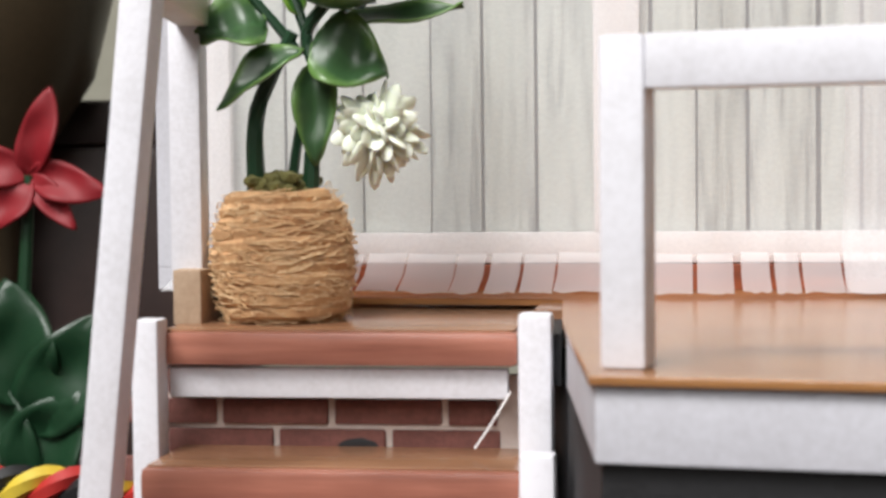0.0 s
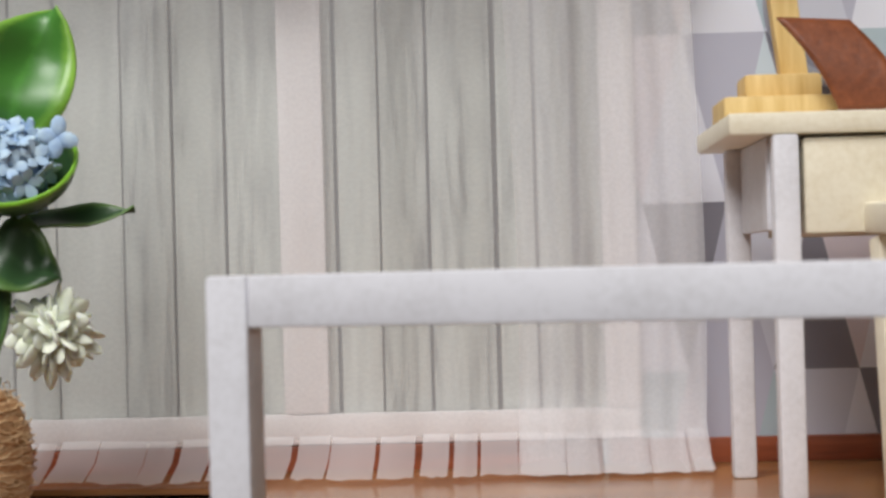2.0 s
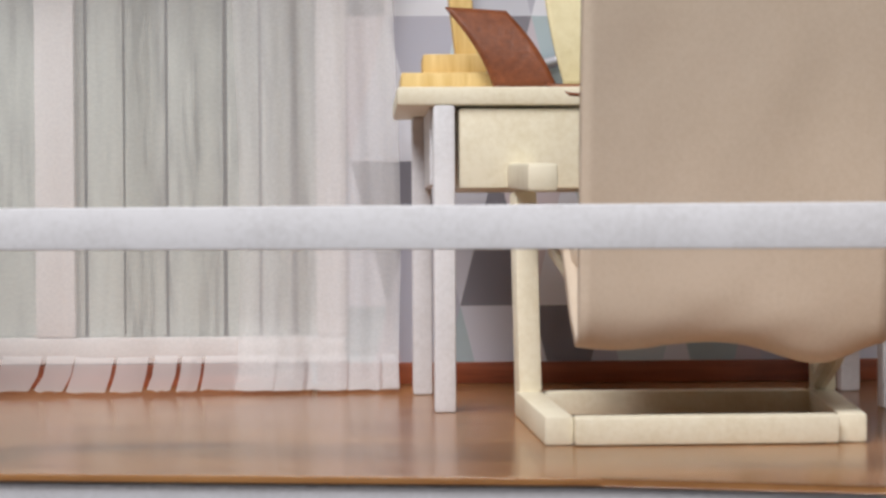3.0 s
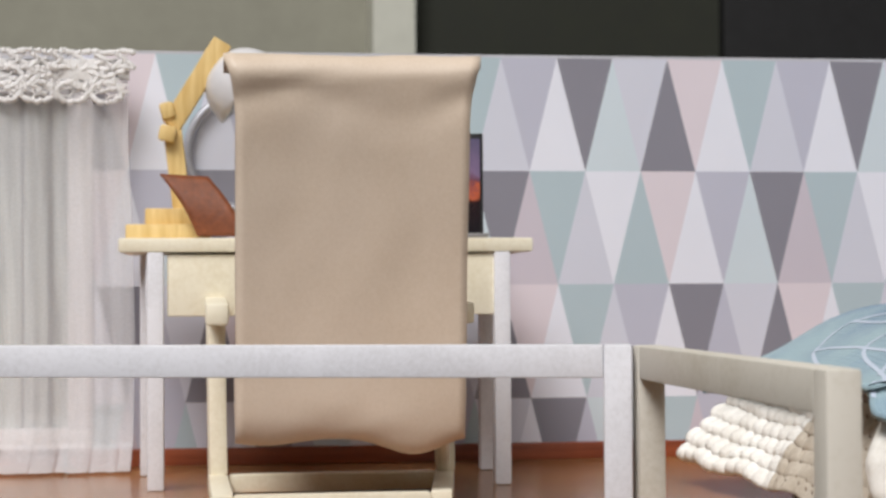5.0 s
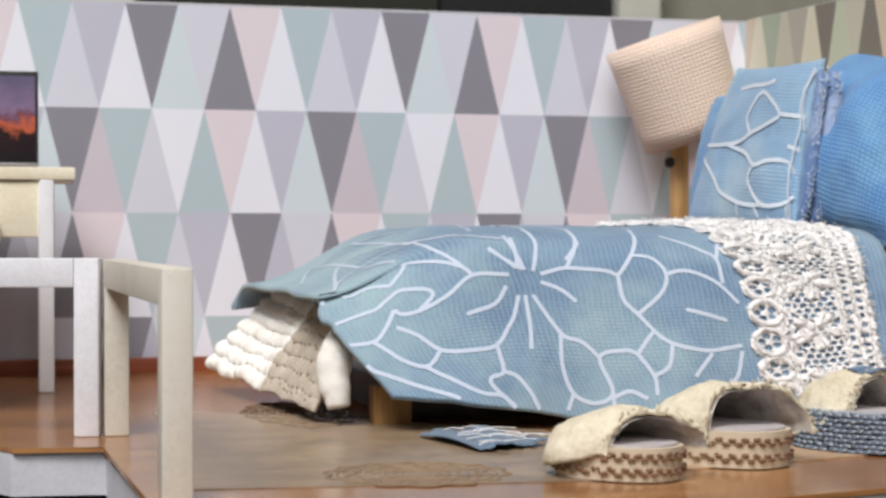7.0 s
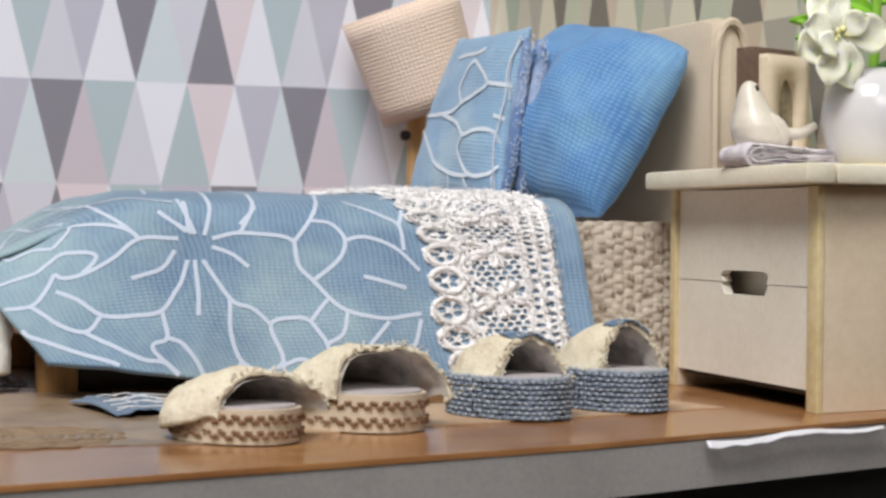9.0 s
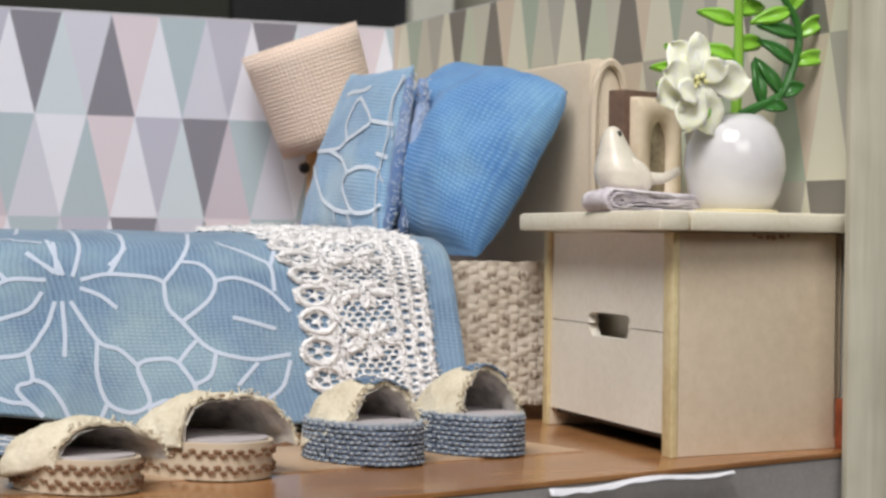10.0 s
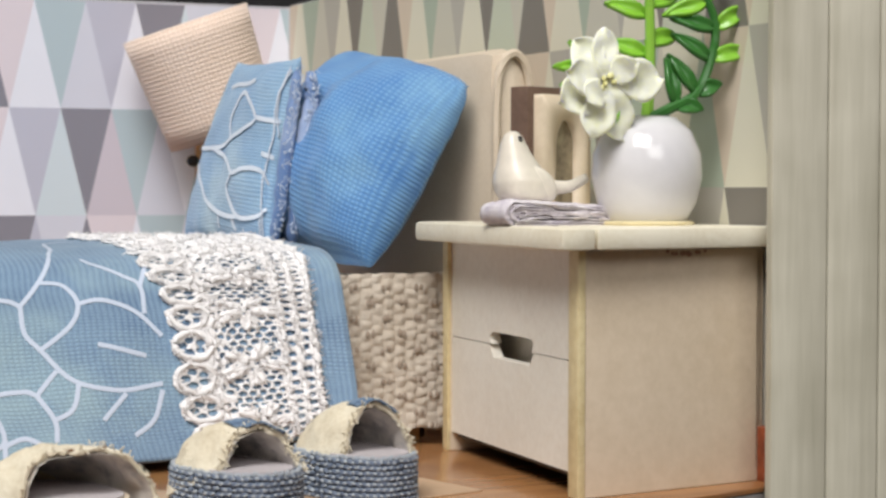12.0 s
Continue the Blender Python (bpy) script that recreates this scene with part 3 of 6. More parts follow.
def rail_post(parent, p, d, top=1.765, w=0.25, mat=WHITE):
    a = math.atan2(d.y, d.x)
    part("post", box(p.x, p.y, top / 2, w, 0.24, top, 0.03, Matrix.Rotation(a, 4, "Z")), mat, parent)


part("top_rail", beam(RA + upw * 1.62 + rd * 0.125, RB + upw * 1.62 - rd * 0.125, 0.238, 0.288, 0.02), WHITE, railing)
rail_post(railing, RA, rd)
rail_post(railing, RB, rd)
# near railing: shade on its front faces is put into the duller paint
railing2 = thing("deck_railing", "white painted wooden railing beside the bed area", "railing", group="deck railings")
R0 = RB + Vector((0.27, -0.02, 0))
rd2 = (RC - R0).normalized()
part("top_rail", beam(R0 + rd2 * 0.12 + upw * 1.61, RC - rd2 * 0.12 + upw * 1.61, 0.238, 0.288, 0.02), WARMWHITE, railing2)
rail_post(railing2, R0, rd2, 1.755, 0.24, WARMWHITE)
rail_post(railing2, RC, rd2, 1.755, 0.25, WARMWHITE)

# ---- sheer curtain and lace valance ----
def voile(u, v):
    x = -14.0 + 7.3 * u
    fold = 0.045 * math.sin(u * 50 + 1.2 * math.sin(u * 9)) + 0.04 * math.sin(u * 27 + 0.8 + v)
    z = 0.3 + 4.74 * v
    return (x + 0.05 * math.sin(u * 40 + v * 2), -0.3 + fold * (1.0 - 0.35 * v), z)


def voile_edge(u, v):
    x = -8.3 + 1.62 * u + 0.04 * math.sin(v * 5)
    return (x, -0.4 + 0.035 * math.sin(u * 17) + 0.012 * math.sin(u * 47 + v) - 0.6 * max(0.0, 1 - v * 14), 0.03 + 5.0 * v)


tagged(finish("sheer_curtain", sheet(voile_edge, 80, 14, 1.9, 5.0), VOILE, smooth="all"), "gathered edge of the sheer white voile curtain", "curtain")
curtain = tagged(finish("sheer_curtain", sheet(voile, 260, 14, 7.3, 5.0), VOILE, smooth="all"), "sheer white voile curtain hanging in soft folds", "curtain")

u = 0.004
rh = random.Random(41)
while u < 0.99:
    w = rh.uniform(0.028, 0.06)
    hem = bmesh.new()
    hem.loops.layers.uv.new("UVMap")
    gap = rh.choice((0.0015, 0.002, 0.004, 0.008))
    dy, cut_ = rh.uniform(-0.07, 0.0), rh.uniform(-0.03, 0.03)
    cols = []
    for i in range(6):
        uu = u + (w - gap) * i / 5
        x, y, z = voile(min(uu, 0.999), 0.0)
        cols.append([hem.verts.new((x, y - 0.05 + dy - 0.04 * math.sin(math.pi * i / 5) - out, zz)) for zz, out in ((0.03 + cut_ * 0.4 + 0.025 * rh.random(), 0.68 + cut_ * 3), (0.16, 0.26), (0.33 + cut_ * 0.3, 0.0))])
    for a, b in zip(cols, cols[1:]):
        for k in range(2):
            hem.faces.new((a[k], b[k], b[k + 1], a[k + 1]))
    part("hem_pleat", hem, VOILE, curtain, "", "all")
    u += w


def lace_strip(owner, place, width, length, r, seedn):
    """Crochet on a strip: a net, flower clusters and edgings; place(a, b) sets a point, a across, b along."""
    rnd = random.Random(seedn)
    net, edging, flowers = bmesh.new(), bmesh.new(), bmesh.new()

    def thread(bm, pts, rr, closed=False):
        add_tube(bm, [Vector(place(a, b)) + wob((a * 3, b * 3, seedn), 4.0, 0.03) for a, b in pts], rr, 5, closed)

    def fluff(bm, pts, rr):
        """A puffy yarn run: beads of uneven size along the points."""
        for (a, b), (a2, b2) in zip(pts, pts[1:]):
            n = max(1, int(math.hypot(a2 - a, b2 - b) / (rr * 1.1)))
            for i in range(n):
                t = i / n
                for q in range(2):
                    j = rr * 0.4
                    p = Vector(place(a + (a2 - a) * t + rnd.uniform(-j, j), b + (b2 - b) * t + rnd.uniform(-j, j)))
                    add_ball(bm, p, rr * rnd.uniform(0.6, 1.15), (1, 1, 1), 1)

    step = 0.15
    for i in range(int(length / step)):
        b = i * step
        for j in range(int(width / step)):
            a = j * step + (step / 2 if i % 2 else 0)
            thread(net, [(a, b), (a + step * 0.5, b + step * 0.35), (a + step * 0.5, b + step)], r * 0.42)
            thread(net, [(a + step * 0.5, b + step * 0.35), (a + step, b)], r * 0.42)
    wide = width > 1.2
    for i in range(int(length / 0.42)):
        b = i * 0.42 + rnd.uniform(-0.03, 0.03)
        q = rnd.uniform(0.9, 1.15)
        ring = [k * math.pi / 6 for k in range(13)]
        fluff(edging, [(0.13 + 0.19 * q * math.cos(t), b + 0.21 + 0.18 * q * math.sin(t)) for t in ring], r * 1.5)
        if wide:
            fluff(edging, [(0.36, b), (0.42, b + 0.12), (0.36, b + 0.26), (0.44, b + 0.42)], r * 1.7)
            if i % 2 == 0:
                fluff(edging, [(0.52 + 0.13 * math.cos(t), b + 0.2 + 0.15 * math.sin(t)) for t in ring], r * 1.5)
            else:
                fluff(edging, [(0.46, b + 0.1), (0.6, b + 0.22), (0.5, b + 0.34), (0.62, b + 0.44)], r * 1.6)
        else:
            fluff(edging, [(0.12, b), (0.3, b + 0.1), (0.34, b + 0.26), (0.14, b + 0.4)], r * 1.05)
    for a in (width - 0.36, width - 0.02):
        fluff(edging, [(a + 0.025 * math.sin(i * 1.7), i * 0.1) for i in range(int(length / 0.1) + 1)], r * 1.5)
    for i in range(int(length / 0.26)):
        b = i * 0.26
        fluff(edging, [(width - 0.34, b), (width - 0.19, b + 0.13), (width - 0.04, b)], r * 1.35)
        fluff(edging, [(width - 0.34, b + 0.24), (width - 0.19, b + 0.13)], r * 1.2)
    c = 0.55
    while c < length - 0.3:
        ca = (0.12 if wide else 0.0) + 0.16 + (width - 0.5) * 0.5 + rnd.uniform(-0.06, 0.06)
        for q in range(8):
            t = q * math.pi / 4 + rnd.uniform(0.1, 0.3)
            L = (0.36 if q % 2 else 0.22) * rnd.uniform(0.9, 1.15)
            p0, p1 = (ca + 0.07 * math.cos(t), c + 0.07 * math.sin(t)), (ca + L * math.cos(t), c + L * math.sin(t))
            fluff(flowers, [p0, p1], r * (1.8 if wide else 1.5))
        for q in range(3):
            t = rnd.uniform(0, 6.28)
            R = rnd.uniform(0.3, 0.38)
            fluff(flowers, [(ca + R * 0.8 * math.cos(t), c + R * math.sin(t)), (ca + R * 0.7 * math.cos(t + 0.5), c + R * math.sin(t + 0.6)), (ca + R * 0.8 * math.cos(t + 0.9), c + 0.9 * R * math.sin(t + 1.0))], r * 1.2)
        c += 0.9
    part("net", net, YARN, owner, "fine white mesh ground")["kind"] = "stuff"
    part("edging", edging, YARN, owner, "puffy white scalloped edging")["kind"] = "stuff"
    part("raised_crochet", flowers, YARN, owner, "raised white crochet flowers")["kind"] = "stuff"


valance = thing("lace_valance", "white crochet lace valance with scalloped lower edge", "valance")
lace_strip(valance, lambda a, b: (-13.9 + b * 1.0, -0.5 + 0.05 * math.sin(b * 5), 4.66 + a * 0.6), 1.0, 7.3, 0.026, 5)

part("band", box(-10.3, -0.46, 5.03, 7.2, 0.03, 0.26, 0.01), YARN, valance, "dense white top band")

# ---- potted plant on the landing ----
plant = thing("potted_plant", "jute-wrapped pot with plastic leaves, blue and white flowers", "plant", -12.64, -2.15, -0.1)
POT = ((0.0, 0.38), (0.12, 0.46), (0.4, 0.51), (0.68, 0.49), (0.88, 0.42), (1.0, 0.32))


def pot_r(z):
    return float(np.interp(z, [p[0] for p in POT], [p[1] for p in POT]))


bm = lathe([(r, z) for z, r in POT] + [(0.26, 0.96), (0.02, 0.94)], 28)
part("pot", bm, JUTE, plant)
bm = bmesh.new()
pts = []
for i in range(11 * 30):
    t = i / 30
    z = 0.05 + 0.083 * t
    r = pot_r(z) - 0.01 + 0.05 * noise.noise((i * 0.1, 0, 0))
    a = 2 * math.pi * t
    pts.append((r * math.cos(a), r * math.sin(a), z + 0.035 * noise.noise((i * 0.09, 3, 0))))
add_tube(bm, pts, 0.064, 7, taper=lambda t: 1 + 0.35 * noise.noise((t * 60, 5, 0)))
part("twine", bm, JUTE, plant, "wound jute twine")
bm = bmesh.new()
for q in range(900):
    a, z, L = random.uniform(0, 6.28), random.uniform(0.0, 0.98), random.uniform(0.15, 0.8)
    r = pot_r(z) + 0.035
    up_ = random.uniform(-0.1, 0.1)
    add_tube(bm, [(r * math.cos(a + L * w / 4) + random.uniform(-0.04, 0.05), r * math.sin(a + L * w / 4) - random.uniform(0, 0.05), z + up_ * w / 4 + random.uniform(-0.02, 0.02)) for w in range(5)], random.uniform(0.003, 0.006), 4)
part("jute_fuzz", bm, JUTEFUZZ, plant, "loose pale jute fibres")["kind"] = "stuff"
bm = bmesh.new()
for q in range(60):
    a, r = random.uniform(0, 6.28), random.uniform(0, 0.34)
    add_ball(bm, (r * math.cos(a), r * math.sin(a), 1.08 - 0.7 * r * r + random.uniform(-0.04, 0.05)), random.uniform(0.04, 0.09), (1, 1, 0.7))
part("moss", bm, MOSS, plant)


def leaf(parent, base, tip, width, nrm, mat=GREEN, cup=0.25, name="leaf", blunt=0.5, droop=0.15, solid=0.02):
    """A cupped leaf from base to tip, its upper face along nrm."""
    base, tip, nrm = Vector(base), Vector(tip), Vector(nrm).normalized()
    d = tip - base
    L = d.length
    d.normalize()
    side = d.cross(nrm).normalized()
    nrm = side.cross(d)

    def fn(u, v):
        w = width * (math.sin(math.pi * min(1.0, u ** blunt * 0.98 + 0.02)) ** 0.75) * (v - 0.5)
        lift = cup * width * (abs(v - 0.5) * 2) ** 1.6 * math.sin(math.pi * min(1, u + 0.1)) - droop * L * (u - 0.35) ** 2
        lift += 0.05 * width * math.sin(6 * u + 4 * v + L * 9) + 0.04 * width * math.sin(11 * u - 3 * v)
        return base + d * (L * u) + side * (w + 0.04 * width * math.sin(5 * u + L * 7)) + nrm * lift

    return part(name, sheet(fn, 12, 8, 1, 1), mat, parent, "", "all", solid)


def stem(parent, pts, r, mat=DARKGREEN, name="stem"):
    return part(name, tube(spline(pts, 6), r, 8, taper=lambda t: 1.0 - 0.35 * t), mat, parent)


stem(plant, [(-0.2, 0.0, 0.9), (-0.2, 0.0, 1.55), (-0.05, 0.02, 1.95), (0.1, 0, 2.22)], 0.075)
stem(plant, [(0.22, -0.02, 0.9), (0.25, -0.02, 1.35), (0.32, 0, 1.8), (0.2, 0.02, 2.2), (0.42, 0.0, 2.5)], 0.07)
stem(plant, [(0.05, 0.05, 0.9), (0.1, 0.05, 1.3), (0.2, 0.1, 1.9)], 0.05)
stem(plant, [(0.14, 0.02, 2.05), (0.0, 0.01, 2.24), (-0.25, 0, 2.55), (-0.45, 0, 2.95), (-0.75, -0.02, 3.4)], 0.045)
stem(plant, [(0.2, 0.05, 2.2), (0.05, 0.08, 2.6), (-0.05, 0.1, 2.8)], 0.045)
leaf(plant, (-0.1, -0.02, 2.28), (-0.62, -0.18, 2.2), 0.62, (0.1, -0.75, 0.6), blunt=0.62)
leaf(plant, (0.2, -0.1, 2.08), (-0.44, -0.32, 1.66), 0.34, (0.3, -0.35, 0.8), GREEN, 0.3, blunt=0.6)
leaf(plant, (0.28, -0.12, 2.14), (0.86, -0.2, 1.88), 0.62, (0.1, -0.8, 0.35), GREEN, 0.15, blunt=0.7)
leaf(plant, (0.3, -0.05, 2.0), (0.28, -0.15, 1.2), 0.34, (0.2, -1, 0), GREEN, 0.2, blunt=0.7)
leaf(plant, (0.35, 0.1, 2.25), (1.42, 0.05, 2.32), 0.36, (0.0, -0.5, 0.9), GREEN, 0.25, blunt=0.6, droop=-0.2)
leaf(plant, (0.35, 0.12, 2.95), (0.75, 0.25, 4.05), 0.85, (0.1, -1, -0.1), MIDGREEN, 0.2, blunt=0.9)
leaf(plant, (-0.42, 0, 2.95), (-1.0, -0.05, 3.55), 0.26, (0.5, -0.5, 0.3), MIDGREEN, 0.3, blunt=0.6)
leaf(plant, (0.15, 0.06, 2.35), (-0.16, 0.02, 3.05), 0.22, (0.5, -0.8, 0.1), MIDGREEN, 0.3, blunt=0.6)


def pompom(parent, centre, r, count, mat, size, name, seedn, squash=1.0, spike=0.0):
    rnd = random.Random(seedn)
    bm = bmesh.new()
    add_ball(bm, centre, r * 0.75, (1, 1, squash), 2)
    for q in range(count):
        z = 1 - 2 * (q + 0.5) / count
        a = q * 2.39996
        d = Vector((math.sqrt(1 - z * z) * math.cos(a), math.sqrt(1 - z * z) * math.sin(a), z * squash))
        p = Vector(centre) + d * r * rnd.uniform(0.78, 1.15)
        rot = d.to_track_quat("Z", "Y").to_matrix()
        if spike:
            q0, q1 = Vector(centre) + d * r * 0.4, p + d * spike * rnd.uniform(0.5, 1.3) + Vector((0, 0, -0.05))
            add_ball(bm, (q0 + q1) / 2, 0.5, (size * 1.1, size * 0.4, (q1 - q0).length * 1.15), 2, (q1 - q0).to_track_quat("Z", "Y").to_matrix() @ Matrix.Rotation(rnd.uniform(0, 3), 3, "Z"))
        else:
            tilt = rot @ Matrix.Rotation(rnd.uniform(-0.5, 0.5), 3, "X")
            for s in range(5):
                t = s * math.pi * 0.4 + a
                turn = tilt @ Matrix.Rotation(t, 3, "Z")
                add_ball(bm, p + turn @ Vector((size * 0.85, 0, size * 0.2)), size * rnd.uniform(0.75, 0.95), (1.05, 0.72, 0.22), 1, turn @ Matrix.Rotation(-0.35, 3, "Y"))
    return part(name, bm, mat, parent)


pompom(plant, (0.52, -0.2, 2.75), 0.3, 44, BLUEPETAL, 0.085, "blue_flower", 1, 1.05)
pompom(plant, (0.76, -0.05, 1.47), 0.28, 84, WHITEPETAL, 0.13, "white_flower", 2, 1.0, 0.08)
CUP = Vector((0.54, -0.22, 2.78))
part("cup_leaf", sheet(lambda u, v: CUP + Matrix.Rotation(radians(44), 3, "X") @ Vector((0.47 * math.cos(2 * math.pi * u) * math.sin(v * 1.5), 0.47 * math.sin(2 * math.pi * u) * math.sin(v * 1.5), -0.36 * math.cos(v * 1.5))), 28, 10, 1, 1), GREEN, plant, "cupped green leaf under the blue flower", "all", 0.02)
part("cup_rim", tube([CUP + Matrix.Rotation(radians(44), 3, "X") @ Vector((0.47 * math.cos(q * math.pi / 14), 0.47 * math.sin(q * math.pi / 14), -0.03)) for q in range(28)], 0.02, 6, True), LIME, plant)
pb = bmesh.new()
for q in range(4):
    a = q * 1.5 + 0.3
    turn = Matrix.Rotation(a, 3, "Y")
    add_ball(pb, Vector((0.9, -0.3, 2.95)) + turn @ Vector((0.08, 0, 0)), 0.085, (1.05, 0.25, 0.75), 2, turn)
part("flower_petal", pb, BLUEPETAL, plant, "stray blue floret")

# ---- desk ----
desk = thing("desk", "cream-topped desk with white legs and two drawers", "desk")
DESKTOP = [(-6.72, -2.95), (-2.0, -2.95), (-1.92, -0.75), (-6.72, -0.75)]
part("top", prism(DESKTOP, 2.68, 2.84, 0.03), CREAM, desk)
for x, y in ((-6.31, -2.86), (-2.36, -2.86), (-6.45, -1.2), (-2.28, -1.2)):
    part("leg", box(x, y, 1.34, 0.19, 0.19, 2.68, 0.03), WHITE, desk)
for x0, x1 in ((-6.18, -5.0), (-3.4, -2.42)):
    part("drawer", box((x0 + x1) / 2, -2.2, 2.305, x1 - x0, 1.4, 0.7, 0.03), CREAM, desk)
part("side_apron", box(-6.38, -2.03, 2.33, 0.1, 1.45, 0.68, 0.01), WHITE, desk)
part("apron", box(-4.2, -1.2, 2.3, 4.0, 0.08, 0.7, 0.01), CREAM, desk)

# jointed desk lamp of balsa strips, with a grey hoop on the wall behind it
lamp_desk = thing("desk_lamp", "pale balsa desk lamp with a jointed arm and white shade", "lamp", -6.1, -1.6, 2.84)
part("base", box(-0.08, -0.3, 0.09, 0.98, 0.8, 0.18, 0.03), BALSA, lamp_desk)
part("base_step", box(-0.06, -0.1, 0.28, 0.6, 0.5, 0.2, 0.03), BALSA, lamp_desk)
part("lower_arm", beam((0.08, 0, 0.3), (-0.05, 0, 1.4), 0.2, 0.22, 0.025), BALSA, lamp_desk)
part("joint", box(-0.1, -0.16, 1.28, 0.2, 0.14, 0.2, 0.05, Matrix.Rotation(radians(12), 4, "Y")), BALSA, lamp_desk)
part("joint", box(-0.1, 0.0, 1.56, 0.17, 0.3, 0.2, 0.04, Matrix.Rotation(radians(-14), 4, "Y")), BALSA, lamp_desk)
part("upper_arm", beam((-0.06, 0, 1.38), (0.56, 0, 2.4), 0.22, 0.24, 0.025), BALSA, lamp_desk)
bm = sheet(lambda u, v: Vector(((0.1 + 0.4 * math.sin(v * 1.45)) * math.cos(2 * math.pi * u), (0.1 + 0.4 * math.sin(v * 1.45)) * math.sin(2 * math.pi * u), 0.55 * math.cos(v * 1.45))), 36, 12, 3, 1)
bmesh.ops.transform(bm, matrix=Matrix.Translation((0.92, 0, 1.78)) @ Matrix.Rotation(radians(-52), 4, "Y"), verts=bm.verts)
part("shade", bm, CERAMIC, lamp_desk, "white bell-shaped shade", "all", 0.03)
hoop = thing("wall_hoop", "silver-grey round hoop hanging on the papered wall", "hoop", -5.24, -0.1, 4.03)
part("ring", tube([(0.74 * math.cos(q * math.pi / 36), 0, 0.74 * math.sin(q * math.pi / 36)) for q in range(72)], 0.06, 10, True), plain("silver_grey_metal", lin(178, 178, 186), 0.4, 0.5, 0.5), hoop, "", "all")

# an open book standing on the desk
book = thing("open_book", "open book with brown picture cover standing on desk", "book", -5.35, -2.62, 2.845)


def leaf_of_book(bl, br, tr, tl, bow):
    """A page or cover between four corners, bowed across its height."""
    c = [Vector(p) - Vector((-5.35, -2.62, 2.845)) for p in (bl, br, tr, tl)]
    return sheet(lambda u, v: c[0].lerp(c[1], u).lerp(c[3].lerp(c[2], u), v) + Vector((bow * math.sin(math.pi * v), -0.04 * math.sin(math.pi * v), 0.4 * bow * math.sin(math.pi * v))), 10, 14, 1, 1)


part("cover", leaf_of_book((-5.84, -2.52, 2.87), (-5.28, -2.55, 2.87), (-5.72, -2.36, 3.56), (-6.27, -2.42, 3.59), 0.035), BOOKCOVER, book, "brown picture cover, curling", "all", 0.03)
part("page", leaf_of_book((-5.21, -2.5, 2.88), (-5.05, -2.5, 2.88), (-4.86, -2.4, 3.7), (-5.38, -2.44, 3.72), -0.02), PAGE, book, "curled cream page", "all", 0.04)
part("page", leaf_of_book((-5.1, -2.45, 2.88), (-4.95, -2.45, 2.88), (-4.6, -2.3, 3.5), (-4.9, -2.36, 3.62), -0.03), PAGE, book, "curled cream page", "all", 0.04)
part("spine", sheet(lambda u, v: (-0.05 + 0.5 * u, -0.28 - 0.06 * math.sin(math.pi * u) + 0.2 * v, 0.02 - 0.1 * math.sin(math.pi * u) * (1 - v)), 14, 6, 0.5, 0.3), BOOKCOVER, book, "curled brown spine over the desk edge", "all", 0.025)

# laptop
laptop = thing("laptop", "open black laptop with a dusk landscape on screen", "laptop", -3.02, -1.9, 2.845, -4)
part("keyboard_base", box(0, -0.35, 0.03, 1.2, 0.8, 0.05, 0.015), plain("grey_metal", lin(150, 148, 150), 0.35, metal=0.6), laptop)
lid = part("lid", box(0, 0.06, 0.66, 1.2, 0.05, 1.25, 0.02), INK, laptop)
part("screen", sheet(lambda u, v: (-0.56 + 1.12 * u, 0.028, 0.1 + 1.12 * v), 1, 1, 1, 1), SCREEN, lid, "dusk landscape picture", False)

# ---- lounge chair seen from behind ----
chair = thing("lounge_chair", "bentwood lounge chair with a tan leather cushion", "chair")


def cushion(u, v):
    x = -5.5 + 2.44 * u
    path = [(-4.3, 1.5), (-4.6, 1.25), (-4.9, 0.98), (-5.15, 0.8), (-5.32, 0.74), (-5.43, 0.9), (-5.5, 1.4), (-5.62, 2.4), (-5.8, 3.4), (-5.95, 4.15), (-5.97, 4.4), (-5.8, 4.5), (-5.6, 4.42)]
    k = v * (len(path) - 1)
    i = min(int(k), len(path) - 2)
    t = k - i
    P = [path[max(0, i - 1)], path[i], path[i + 1], path[min(len(path) - 1, i + 2)]]
    c = [0.5 * (2 * P[1][a] + (P[2][a] - P[0][a]) * t + (2 * P[0][a] - 5 * P[1][a] + 4 * P[2][a] - P[3][a]) * t * t + (3 * P[1][a] - P[0][a] - 3 * P[2][a] + P[3][a]) * t ** 3) for a in (0, 1)]
    hem = (0.13 * math.exp(-((u - 0.8) / 0.14) ** 2) - 0.05 + 0.03 * math.sin(u * 11)) * max(0, 1 - abs(v - 0.33) * 7) + 0.015 * noise.noise((u * 5, v * 9, 0))
    edge = 0.05 * math.cos((u - 0.5) * math.pi) - 0.05
    widen = 1.0 + 0.1 * max(0.0, min(1.0, (v - 0.72) / 0.16))
    crease = 0.03 * noise.noise((u * 2.2, v * 7, 4)) + 0.012 * noise.noise((u * 6, v * 22, 9)) + 0.05 * math.exp(-((v - 0.74 - 0.02 * math.sin(u * 7)) / 0.02) ** 2) * (0.4 + abs(u - 0.5))
    return (-4.31 + (x + 4.28) * 0.935 * widen, c[0] + edge + crease, c[1] + hem * -1)


